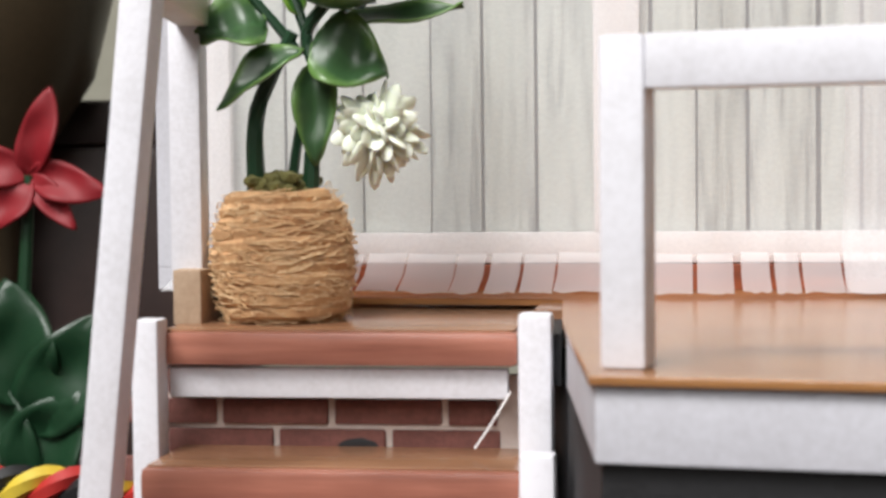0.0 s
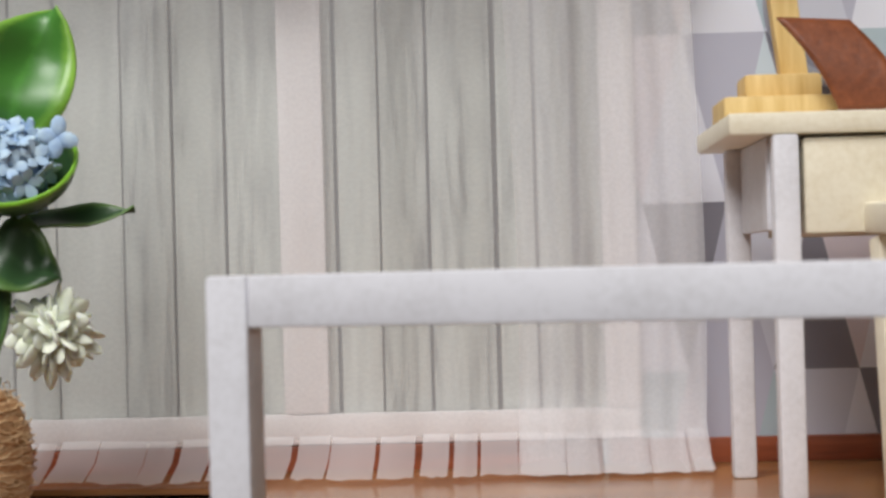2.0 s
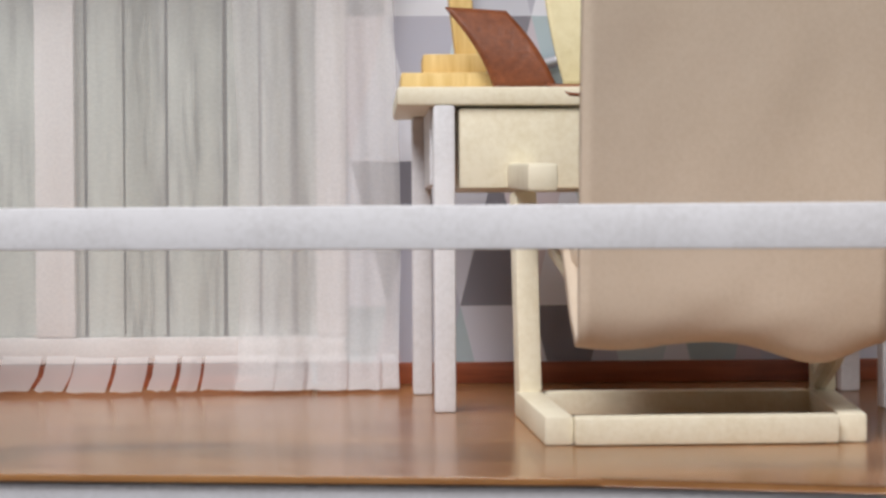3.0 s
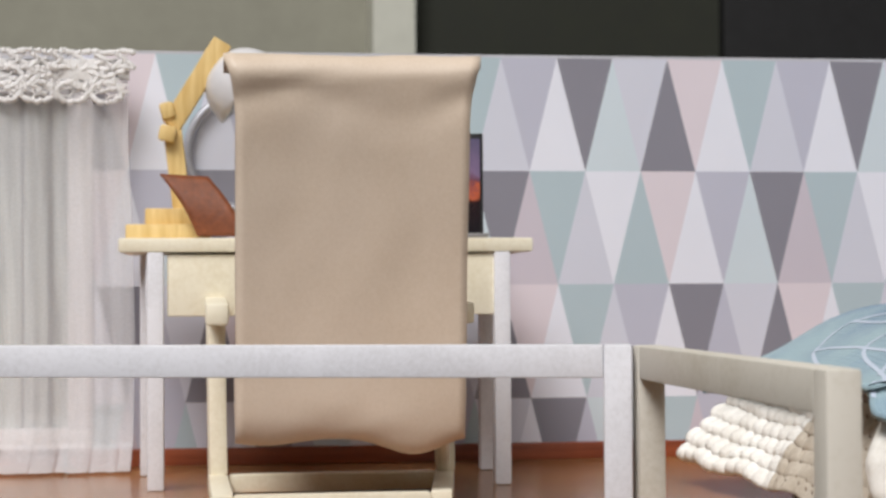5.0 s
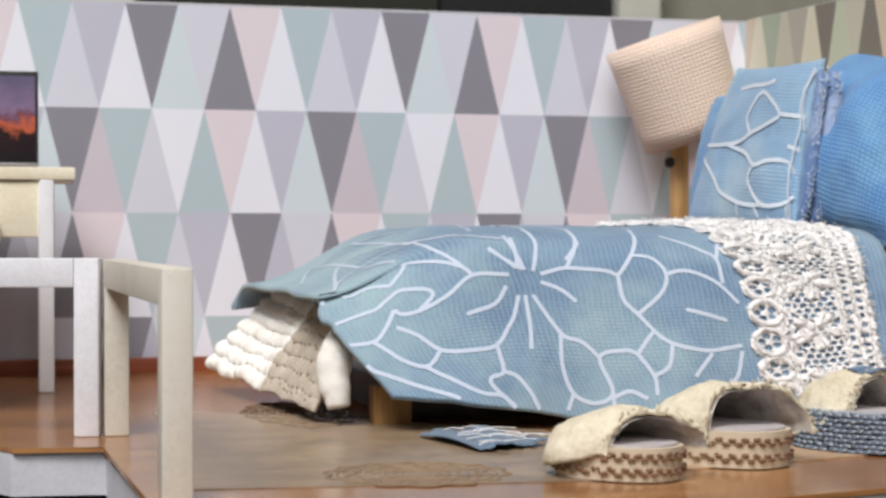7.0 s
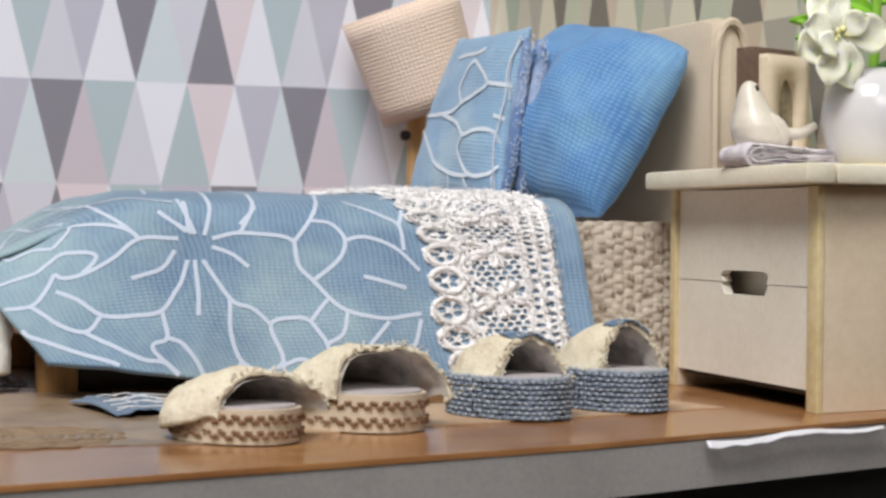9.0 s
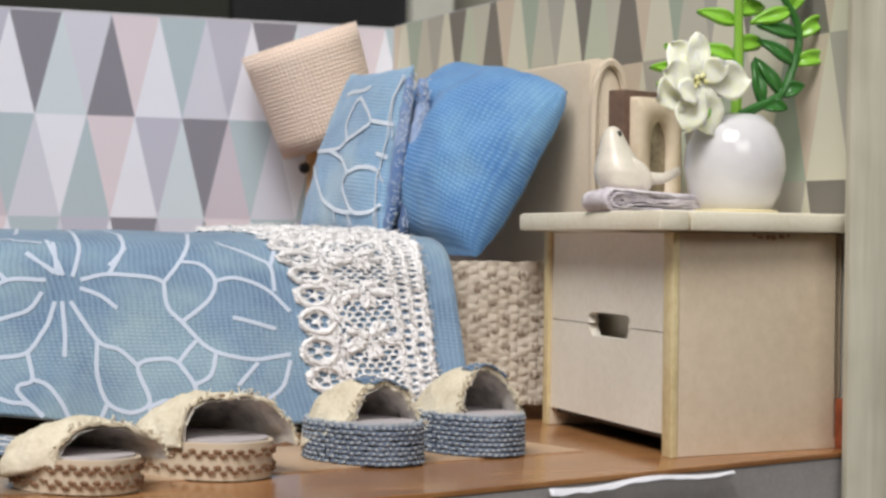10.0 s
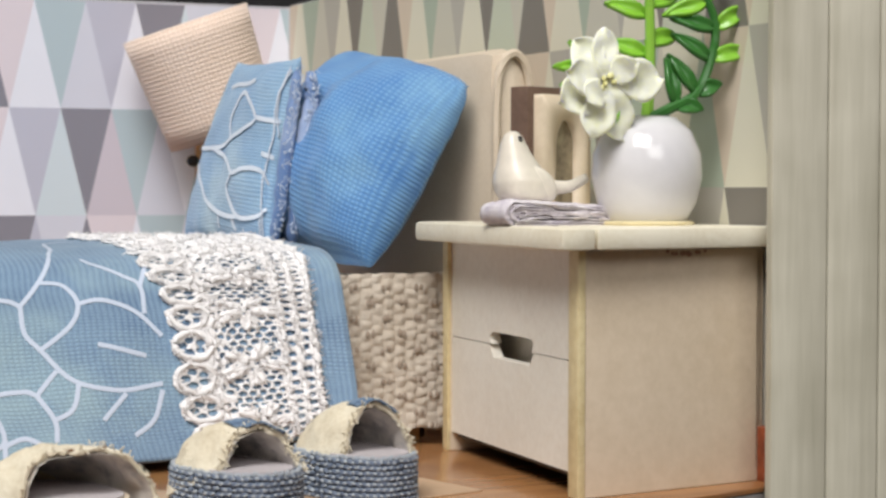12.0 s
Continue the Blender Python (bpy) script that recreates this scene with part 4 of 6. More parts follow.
part("cushion", sheet(cushion, 26, 60, 2.4, 4.5), LEATHER, chair, "tan leather cushion hanging over the frame", "all", 0.1)
for x0, x1, sd in ((-5.58, -5.62, -1), (-3.39, -3.08, 1)):
    part("arm", beam((x1 + sd * 0.01, -4.72, 2.0), (x1 + sd * 0.02, -2.4, 2.08), 0.24, 0.22, 0.04), CREAM, chair)
    part("upright", beam((x1, -3.3, 0.2), (x1 + sd * 0.02, -3.1, 1.92), 0.2, 0.24, 0.03), CREAM, chair)
    part("runner", beam((x0, -5.34, 0.11), (x1, -3.2, 0.11), 0.22, 0.22, 0.03), CREAM, chair)
    part("back_rail", tube(spline(([(x1 - sd * 0.05, -3.4, 0.3), (x1 - sd * 0.2, -4.5, 0.62)] if sd > 0 else []) + [(x1 - sd * 0.32, -5.15, 1.0), (x1 - sd * 0.28, -5.4, 2.4), (x1 - sd * 0.25, -5.72, 4.3)], 6), 0.08, 8), CREAM, chair)
part("crossbar", beam((-5.47, -5.31, 0.11), (-3.5, -5.31, 0.11), 0.2, 0.21, 0.03), CREAM, chair)
part("crossbar", beam((-5.5, -3.25, 0.11), (-3.2, -3.25, 0.11), 0.2, 0.2, 0.03), CREAM, chair)
part("seat_slat", box(-4.3, -3.7, 1.3, 2.2, 1.7, 0.1, 0.03, Matrix.Rotation(radians(8), 4, "X")), CREAM, chair)
part("seat_cushion", box(-4.3, -3.7, 1.52, 2.2, 2.0, 0.3, 0.1, Matrix.Rotation(radians(8), 4, "X")), LEATHER, chair)


# ---- bed ----
bed = thing("bed", "small wooden bed with a cream knitted mattress", "bed")
# frame in near-black: the shadow under the bed put into its colour
part("frame", box(4.4, -5.6, 0.22, 6.6, 3.7, 0.4, 0.03), DARKWOOD_SHADE, bed)
for x, y in ((1.0, -7.55), (1.0, -3.9), (7.4, -7.4), (7.4, -3.9)):
    part("leg", box(x, y, 0.2, 0.4, 0.3, 0.4, 0.02), TANWOOD, bed)
part("mattress", box(4.55, -5.75, 1.05, 6.0, 4.2, 1.35, 0.3), KNIT, bed)
hb = Matrix.Rotation(math.atan2(-1.13, 11.5) * -1, 4, "Z")
part("headboard", box(8.46, -4.95, 2.25, 0.6, 5.1, 3.92, 0.28, hb), HEADLEATHER, bed, "tan leather headboard with a rounded top")
part("headboard_fold", tube(spline([(8.5, -7.47, 0.5), (8.5, -7.5, 2.4), (8.5, -7.5, 3.6), (8.56, -7.5, 4.0), (8.71, -7.49, 4.14), (8.86, -7.48, 4.0), (8.92, -7.46, 3.6), (8.92, -7.46, 2.4), (8.92, -7.46, 0.6)], 6), 0.05, 6), HEADLEATHER, bed)

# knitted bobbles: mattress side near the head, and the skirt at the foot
# board behind the stitches, in the same brown as the holes' shade
part("side_board", box(7.0, -7.8, 0.98, 1.5, 0.06, 1.6, 0.02), KNITHOLE_SHADE, bed)


def side_face(u, v):
    """Columns of small V stitches with hollows between."""
    col = u * 13.0
    st = abs(math.sin(math.pi * col)) ** 0.5 * abs(math.sin(math.pi * (v * 15 + 0.5 * (int(min(col, 12.99)) % 2)))) ** 0.45
    p = Vector((6.2 + 1.6 * u, -7.875 - 0.022 * st, 0.18 + 1.62 * v))
    return p + wob(p, 5.0, 0.02) + wob(p, 14.0, 0.01)


part("side_knit", sheet(side_face, 120, 110, 1.6, 1.6), KNITSIDE_SHADED, bed, "tan knitted mattress side, partly shade in its colour", "all")["kind"] = "stuff"
# raised brown dots paint the shade of holes between stitches
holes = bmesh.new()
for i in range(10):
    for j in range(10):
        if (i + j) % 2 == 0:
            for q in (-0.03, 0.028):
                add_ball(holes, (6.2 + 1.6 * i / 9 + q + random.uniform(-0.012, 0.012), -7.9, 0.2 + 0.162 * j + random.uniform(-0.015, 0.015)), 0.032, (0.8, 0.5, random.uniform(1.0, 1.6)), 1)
part("knit_hole", holes, KNITHOLE_SHADE, bed, "brown dots, shade of the crochet holes put into colour")["kind"] = "stuff"


def bobble_face(u, v):
    """Rows of soft bobbles, staggered like bricks, bold at the far corner and flatter towards the front."""
    top, bot = Vector((0.6, -3.3 - 4.4 * u, 1.3 - 0.2 * u)), Vector((-0.36 + 0.55 * u, -3.2 - 4.25 * u, 0.34 - 0.2 * u))
    row = v * 7.0
    k = int(min(row, 6.999))
    swell = abs(math.sin(math.pi * row)) ** 0.5 * abs(math.sin(math.pi * (u * 19 + 0.5 * (k % 2)))) ** 0.65
    bold = 0.13 * max(0.16, 1 - 2.2 * max(0.0, u - 0.3))
    p = top.lerp(bot, v) + Vector((-0.75, -0.25, 0.2)) * bold * swell
    return p + wob(p, 2.5, 0.06)


part("bobble_knit", sheet(lambda u, v: bobble_face(0.56 * u, v), 120, 70, 2.4, 1.3), KNIT, bed, "cream bobble-knit mattress cover", "all", 0.05)["kind"] = "stuff"
# front part of the foot knit: darker colour carries its shade
part("side_knit", sheet(lambda u, v: bobble_face(0.56 + 0.44 * u, v), 80, 70, 1.9, 1.3), KNITSIDE_SHADED, bed, "tan knit at the mattress foot, shade put into its colour", "all", 0.05)["kind"] = "stuff"
# more painted hole shade, on the foot end
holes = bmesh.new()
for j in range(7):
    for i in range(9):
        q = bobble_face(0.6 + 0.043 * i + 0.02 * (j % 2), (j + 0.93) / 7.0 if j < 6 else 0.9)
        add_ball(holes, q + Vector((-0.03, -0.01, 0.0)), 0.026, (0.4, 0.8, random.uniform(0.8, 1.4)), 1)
part("knit_hole", holes, KNITHOLE_SHADE, bed, "brown dots, shade of the crochet holes put into colour")["kind"] = "stuff"
bm = tube(spline([(0.5, -7.5, 1.0), (0.4, -7.66, 0.78), (0.36, -7.72, 0.5), (0.4, -7.76, 0.2)], 8), 0.17, 16, False, lambda t: 0.7 + 0.35 * math.sin(math.pi * min(1, max(0, t))) + 0.06 * noise.noise((t * 7, 0, 3)))
for vtx in bm.verts:
    vtx.co += wob(vtx.co, 2.2, 0.03) + wob(vtx.co, 9.0, 0.012)
part("knit_corner", bm, KNIT, bed, "folded cream knit corner", "all")


# quilt: hangs over the front, droops at the foot
QPROF = [(-8.62, 0.12), (-8.5, 0.5), (-8.32, 1.0), (-8.14, 1.45), (-7.98, 1.75), (-7.7, 1.95), (-7.0, 2.03), (-5.5, 2.06), (-4.0, 2.02), (-3.3, 1.9), (-3.1, 1.6)]


def qprof(v):
    k = v * (len(QPROF) - 1)
    i = min(int(k), len(QPROF) - 2)
    t = k - i
    P = [Vector(QPROF[j]) for j in (max(0, i - 1), i, i + 1, min(len(QPROF) - 1, i + 2))]
    return 0.5 * (2 * P[1] + (P[2] - P[0]) * t + (2 * P[0] - 5 * P[1] + 4 * P[2] - P[3]) * t * t + (3 * P[1] - P[0] - 3 * P[2] + P[3]) * t ** 3)


def quilt_point(x, v):
    y, z = qprof(v)
    f = max(0.0, min(1.0, (x - 0.0) / 1.9))
    f = f * f * (3 - 2 * f)
    z = z * (0.66 + 0.34 * f) + (0.30 * (1 - f) if v < 0.15 else 0.30 * (1 - f) * max(0, 1 - (v - 0.15) * 5))
    z += 0.16 * max(0, 1 - abs(x - 1.4) / 1.3) * max(0, 1 - v * 7)
    z += 0.14 * max(0, 1 - abs(x - 6.6) / 1.0) * max(0, 1 - v * 6) * 2.2
    y += -0.06 * math.sin(x * 1.9) * max(0, 1 - v * 2) + 0.25 * (1 - f) * (1 if v < 0.5 else 0)
    p = Vector((x, y, z))
    return p + wob(p, 1.1, 0.035) + wob(p, 3.0, 0.008)


def quilt_left(v):
    return 0.8 - 0.55 * min(1, v / 0.25) - 0.25 * max(0, min(1, (v - 0.3) / 0.6)) + 0.04 * math.sin(v * 30)


def quilt_fn(u, v):
    a = quilt_left(v)
    return quilt_point(a + (6.55 - a) * u, v)


quilt = thing("quilt", "faded blue cotton quilt printed with white flower outlines", "quilt")
part("cloth", sheet(quilt_fn, 90, 60, 6.4, 8.0), QUILTCLOTH, quilt, "", "all", 0.07)


def front_v(z):
    lo, hi = 0.0, 0.5
    for _ in range(24):
        mid = (lo + hi) / 2
        if qprof(mid)[1] < z:
            lo = mid
        else:
            hi = mid
    return lo


QB = bmesh.new()
QB.loops.layers.uv.new("UVMap")


def quilt_line(pts, wide=0.045):
    """One printed white line, its points given along the bed and by height on the front."""
    line = spline([(x, z, 0) for x, z in pts], 5) if len(pts) > 2 else [Vector((*pts[0], 0)).lerp(Vector((*pts[1], 0)), t / 6) for t in range(7)]
    P = []
    for p in line:
        v = front_v(max(0.13, p.y)) if p.y < 1.94 else 0.5 + (p.y - 1.94) * 0.9
        a = quilt_point(max(p.x, quilt_left(v) + 0.03), v)
        b = quilt_point(p.x + 0.02, v)
        c = quilt_point(p.x, min(1, v + 0.01))
        n = (b - quilt_point(p.x, v)).cross(c - quilt_point(p.x, v)).normalized()
        n = -n if n.z < n.y else n
        P.append((a + n * 0.041, n))
    prev = None
    for i, (p, n) in enumerate(P):
        d = (P[min(i + 1, len(P) - 1)][0] - P[max(i - 1, 0)][0]).normalized()
        s = d.cross(n).normalized() * wide * 0.5
        r = (QB.verts.new(p + s), QB.verts.new(p + n * 0.003), QB.verts.new(p - s))
        if prev:
            QB.faces.new((prev[0], prev[1], r[1], r[0]))
            QB.faces.new((prev[1], prev[2], r[2], r[1]))
        prev = r


quilt_line([(2.14, 1.56), (1.75, 1.56), (1.49, 1.42), (1.17, 1.32), (0.99, 1.32), (0.91, 1.40)])
quilt_line([(1.75, 1.56), (1.66, 1.65), (1.43, 1.78), (1.14, 1.90), (0.94, 1.93)])
quilt_line([(1.17, 1.32), (1.33, 1.49), (1.06, 1.65), (0.91, 1.63), (0.74, 1.48)])
quilt_line([(0.91, 1.40), (0.80, 1.14), (0.65, 0.91), (0.31, 0.84)])
quilt_line([(0.74, 1.48), (0.54, 1.44), (0.31, 1.34)])
quilt_line([(0.91, 1.14), (1.11, 1.02), (1.34, 0.84), (1.66, 0.82), (1.92, 0.85), (2.10, 1.05)])
quilt_line([(1.34, 0.84), (1.17, 0.61), (0.88, 0.71), (0.65, 0.91)])
quilt_line([(1.17, 0.61), (1.40, 0.45), (1.69, 0.29), (1.89, 0.27), (2.03, 0.13)])
quilt_line([(1.92, 0.85), (1.95, 0.56), (1.81, 0.49), (1.81, 0.38), (2.03, 0.15)])
quilt_line([(1.95, 0.56), (2.09, 0.50), (2.21, 0.33), (2.29, 0.15)])
quilt_line([(2.10, 1.44), (1.95, 1.26), (1.64, 1.18)])
quilt_line([(2.23, 1.34), (2.16, 1.14), (2.10, 1.05)])
quilt_line([(2.30, 1.34), (2.31, 1.02), (2.29, 0.79)])
quilt_line([(2.38, 1.34), (2.62, 0.96), (2.84, 0.88), (3.01, 0.73)])
quilt_line([(2.62, 0.96), (2.60, 0.62), (2.69, 0.36), (2.92, 0.27), (3.12, 0.38), (3.01, 0.73), (3.30, 0.80), (3.44, 0.76)])
quilt_line([(2.69, 0.36), (2.61, 0.19)])
quilt_line([(3.12, 0.38), (3.12, 0.16)])
quilt_line([(3.12, 0.33), (3.30, 0.39), (3.47, 0.30)])
quilt_line([(2.48, 1.48), (2.69, 1.40), (2.84, 1.28)])
quilt_line([(2.49, 1.57), (2.78, 1.63), (3.18, 1.60), (3.33, 1.54)])
quilt_line([(2.78, 1.63), (2.95, 1.88), (2.98, 1.99)])
quilt_line([(2.41, 1.60), (2.51, 1.86)])
quilt_line([(2.32, 1.61), (2.19, 1.94)])
quilt_line([(2.23, 1.63), (1.95, 1.83)])
quilt_line([(3.33, 1.54), (3.53, 1.74), (3.73, 1.99)])
quilt_line([(3.53, 1.74), (3.76, 1.71), (3.88, 1.54), (3.79, 1.34), (3.50, 1.15)])
quilt_line([(3.33, 1.54), (3.35, 1.31), (3.50, 1.15), (3.81, 0.85), (4.22, 0.76), (4.62, 0.82)])
quilt_line([(3.88, 1.54), (4.10, 1.57), (4.39, 1.48), (4.65, 1.25)])
quilt_line([(3.99, 1.94), (4.33, 1.80), (4.49, 1.71), (4.50, 1.45)])
quilt_line([(4.49, 1.71), (4.59, 1.88)])
quilt_line([(3.44, 0.76), (3.64, 0.96)])
quilt_line([(3.44, 0.76), (3.58, 0.53), (3.58, 0.33)])
quilt_line([(3.58, 0.53), (3.76, 0.62), (3.84, 0.85)])
quilt_line([(4.04, 0.50), (4.27, 0.73)])
quilt_line([(4.04, 1.17), (4.48, 1.07)])
quilt_line([(4.62, 0.76), (4.53, 0.50), (4.33, 0.36)])
quilt_line([(0.31, 0.56), (0.65, 0.48), (1.06, 0.33), (1.46, 0.17)])

quilt_line([(0.5, 1.8), (0.74, 1.82), (0.93, 1.75)])
quilt_line([(0.93, 1.75), (1.12, 1.89), (0.97, 2.0), (0.78, 2.03)])
quilt_line([(1.74, 1.57), (1.51, 1.82), (1.36, 1.97), (1.32, 2.05), (1.2, 2.1)])
quilt_line([(1.32, 2.05), (1.51, 1.99), (1.82, 1.94), (2.13, 1.92)])
quilt_line([(2.29, 1.62), (2.09, 1.73), (1.94, 1.82)])
quilt_line([(2.25, 1.64), (2.25, 1.93)])
quilt_line([(0.5, 1.8), (0.35, 1.94), (0.19, 1.93), (0.0, 1.79)])
quilt_line([(0.35, 1.94), (0.62, 2.09), (0.97, 2.12), (1.2, 2.1)])
quilt_line([(2.79, 1.71), (2.98, 1.89)])
quilt_line([(2.51, 1.86), (2.55, 2.1), (2.9, 2.2)])
quilt_line([(3.73, 1.99), (3.9, 2.12), (4.3, 2.16)])
quilt_line([(2.98, 1.99), (2.9, 2.2), (3.2, 2.28)])
quilt_line([(0.4, 2.0), (0.8, 2.05), (1.3, 2.03), (1.7, 1.97)])
quilt_line([(0.3, 2.12), (0.7, 2.2), (1.2, 2.22), (1.6, 2.15)])
quilt_line([(0.8, 2.05), (0.7, 2.2)])
quilt_line([(1.3, 2.03), (1.2, 2.22)])
quilt_line([(1.9, 2.0), (2.1, 2.12), (2.6, 2.2)])
part("line_print", QB, PRINTWHITE, quilt, "white printed flower outlines", "all")

# crochet runner over the quilt


def runner_place(a, b, high=0.0):
    v = 0.02 + b / 8.3
    x = 4.72 + a * 0.98 - 0.25 * max(0, min(1, (b - 2.2) / 2)) * (1 - a / 1.6) + 0.18 * (1 - min(1, b / 1.2)) * (1 - a / 1.6)
    p = quilt_point(x, min(v, 0.97))
    q = quilt_point(x + 0.02, min(v, 0.97)) - p
    w = quilt_point(x, min(v + 0.01, 0.98)) - p
    n = q.cross(w).normalized()
    if n.z < n.y:
        n = -n
    return p + n * (0.055 + high)


runner = thing("lace_runner", "white crochet lace runner laid across the quilt", "runner")
LONG = 6.5
rnd_h = random.Random(23)
hair_bm = bmesh.new()


def yarn(bm, pts, r, high=0.0, n=6, fuzz=26.0):
    """A soft strand through points across (a) and along (b) the runner; r varies like loose yarn."""
    P = [runner_place(a + 0.008 * noise.noise((a * 11, b * 11, 1.5)), max(0.0, b), r * 0.7 + high) for a, b in pts]
    k = rnd_h.uniform(0, 50)
    L = sum((q - p).length for p, q in zip(P, P[1:]))
    add_tube(bm, P, r, n, taper=lambda t: 0.9 + 0.45 * noise.noise((t * L * 9 + k, k, 0)))
    for _ in range(int(L * fuzz + rnd_h.random())):
        p = P[rnd_h.randrange(len(P))]
        d = Vector((rnd_h.uniform(-1, 1), rnd_h.uniform(-1, 0.2), rnd_h.uniform(-0.6, 1))) * (r + 0.042)
        add_tube(hair_bm, [p, p + d * 0.6, p + d + Vector((rnd_h.uniform(-0.015, 0.015), 0, -0.008))], 0.005, 3)


def arc(a, b, ra, rb, t0=0.0, t1=2 * math.pi, n=18):
    return [(a + ra * math.cos(t0 + (t1 - t0) * k / n), b + rb * math.sin(t0 + (t1 - t0) * k / n)) for k in range(n + 1)]


def straight(a0, b0, a1, b1, n=4):
    return [(a0 + (a1 - a0) * k / n, b0 + (b1 - b0) * k / n) for k in range(n + 1)]


LOBE, MOTIF = 0.5, 0.92


def eyelets(a, b, r0, r1, n):
    """Inside one of n round eyelets of radius r1, set r0 from the middle."""
    return any(math.hypot(a - r0 * math.cos(t), b - r0 * math.sin(t)) < r1 for t in [0.6 + 2 * math.pi * q / n for q in range(n)])


def runner_open(a, b):
    """Where the crochet has a hole: scalloped border of eyelet flowers, leaf motifs on a net, a band with paired holes."""
    bb = b % LOBE - LOBE / 2
    if a < 0.15 * abs(2 * bb / LOBE) ** 2.6 + 0.02 * math.sin(b * 5):
        return True
    if eyelets(a - 0.23, bb, 0.105, 0.056, 5):
        return True
    if a < 0.44:
        return False
    if a < 1.13:
        q = b % MOTIF - MOTIF / 2
        r, t = math.hypot(a - 0.82, q), math.atan2(q, a - 0.82)
        if r < 0.08 + 0.25 * abs(math.cos(2.5 * t + 0.4)) ** 0.7:
            return eyelets(a - 0.82, q, 0.06, 0.03, 3)
        if a < 0.6:
            return eyelets(a - 0.53, b % 0.3 - 0.15, 0.066, 0.045, 3)
        row = int(b / 0.1)
        return math.hypot((a + (0.055 if row % 2 else 0)) % 0.11 - 0.055, b % 0.1 - 0.05) < 0.046
    return min(math.hypot(a - 1.25, b % 0.16 - 0.08), math.hypot(a - 1.4, (b + 0.08) % 0.16 - 0.08)) < 0.046 + 0.012 * math.sin(b * 31)


CELL, WIDE = 0.0165, 1.53
ground_bm, knot = bmesh.new(), {}


def knit_vert(i, j):
    if (i, j) not in knot:
        a, b = i * CELL, j * CELL
        a2, b2 = a + 0.014 * noise.noise((a * 20, b * 20, 1.5)), b + 0.014 * noise.noise((a * 20, b * 20, 7.5))
        knot[i, j] = ground_bm.verts.new(runner_place(a2, max(0.0, b2), 0.03 * noise.noise((a * 9, b * 9, 0)) + 0.014 * noise.noise((a * 26, b * 26, 3))))
    return knot[i, j]


for i in range(int(WIDE / CELL)):
    for j in range(int(LONG / CELL)):
        if not runner_open((i + 0.5) * CELL, (j + 0.5) * CELL):
            ground_bm.faces.new((knit_vert(i, j), knit_vert(i + 1, j), knit_vert(i + 1, j + 1), knit_vert(i, j + 1)))
part("crochet_ground", ground_bm, YARN, runner, "thick white crochet with eyelets and net", "all", 0.02)["kind"] = "stuff"


def loosen(bm):
    """Uneven, matted surface of soft yarn."""
    for q in bm.verts:
        q.co += wob(q.co, 7.0, 0.02) + wob(q.co, 17.0, 0.018) + wob(q.co, 40.0, 0.012)
    return bm


# raised strands: flower rings along the scallops, leaf motifs, and the lines of the straight band
border = bmesh.new()
for k in range(int(LONG / LOBE)):
    b = (k + 0.5) * LOBE
    yarn(border, arc(0.23, b, 0.185, 0.215), 0.032, -0.004, 8, 60)
yarn(border, [(0.45 + 0.02 * math.sin(k * 0.9), 0.02 + k * 0.05) for k in range(int(LONG / 0.05))], 0.028, -0.004, 7, 40)
part("scalloped_border", loosen(border), YARN, runner, "scalloped border of crochet flowers", "all")["kind"] = "stuff"
motifs = bmesh.new()
for k in range(int(LONG / MOTIF)):
    b = (k + 0.5) * MOTIF
    for q in range(5):
        t = (math.pi * q - 0.4) / 2.5
        ln = rnd_h.uniform(0.26, 0.36)
        for off in (-0.16, 0.16):
            yarn(motifs, straight(0.82 + 0.08 * math.cos(t), b + 0.08 * math.sin(t), 0.82 + ln * math.cos(t + off), b + ln * math.sin(t + off), 8), 0.032, -0.002, 8, 60)
part("leaf_motif", loosen(motifs), YARN, runner, "raised crochet leaf motifs", "all")["kind"] = "stuff"
band_bm = bmesh.new()
for a, r in ((1.17, 0.032), (1.325, 0.028), (1.49, 0.036)):
    yarn(band_bm, [(a + 0.012 * math.sin(k * 1.3), 0.02 + k * 0.045) for k in range(int(LONG / 0.045))], r, -0.004, 8, 50)
part("edge_band", loosen(band_bm), YARN, runner, "straight crochet band with paired holes", "all")["kind"] = "stuff"
part("yarn_fuzz", hair_bm, YARN, runner, "stray white yarn fibres")["kind"] = "stuff"


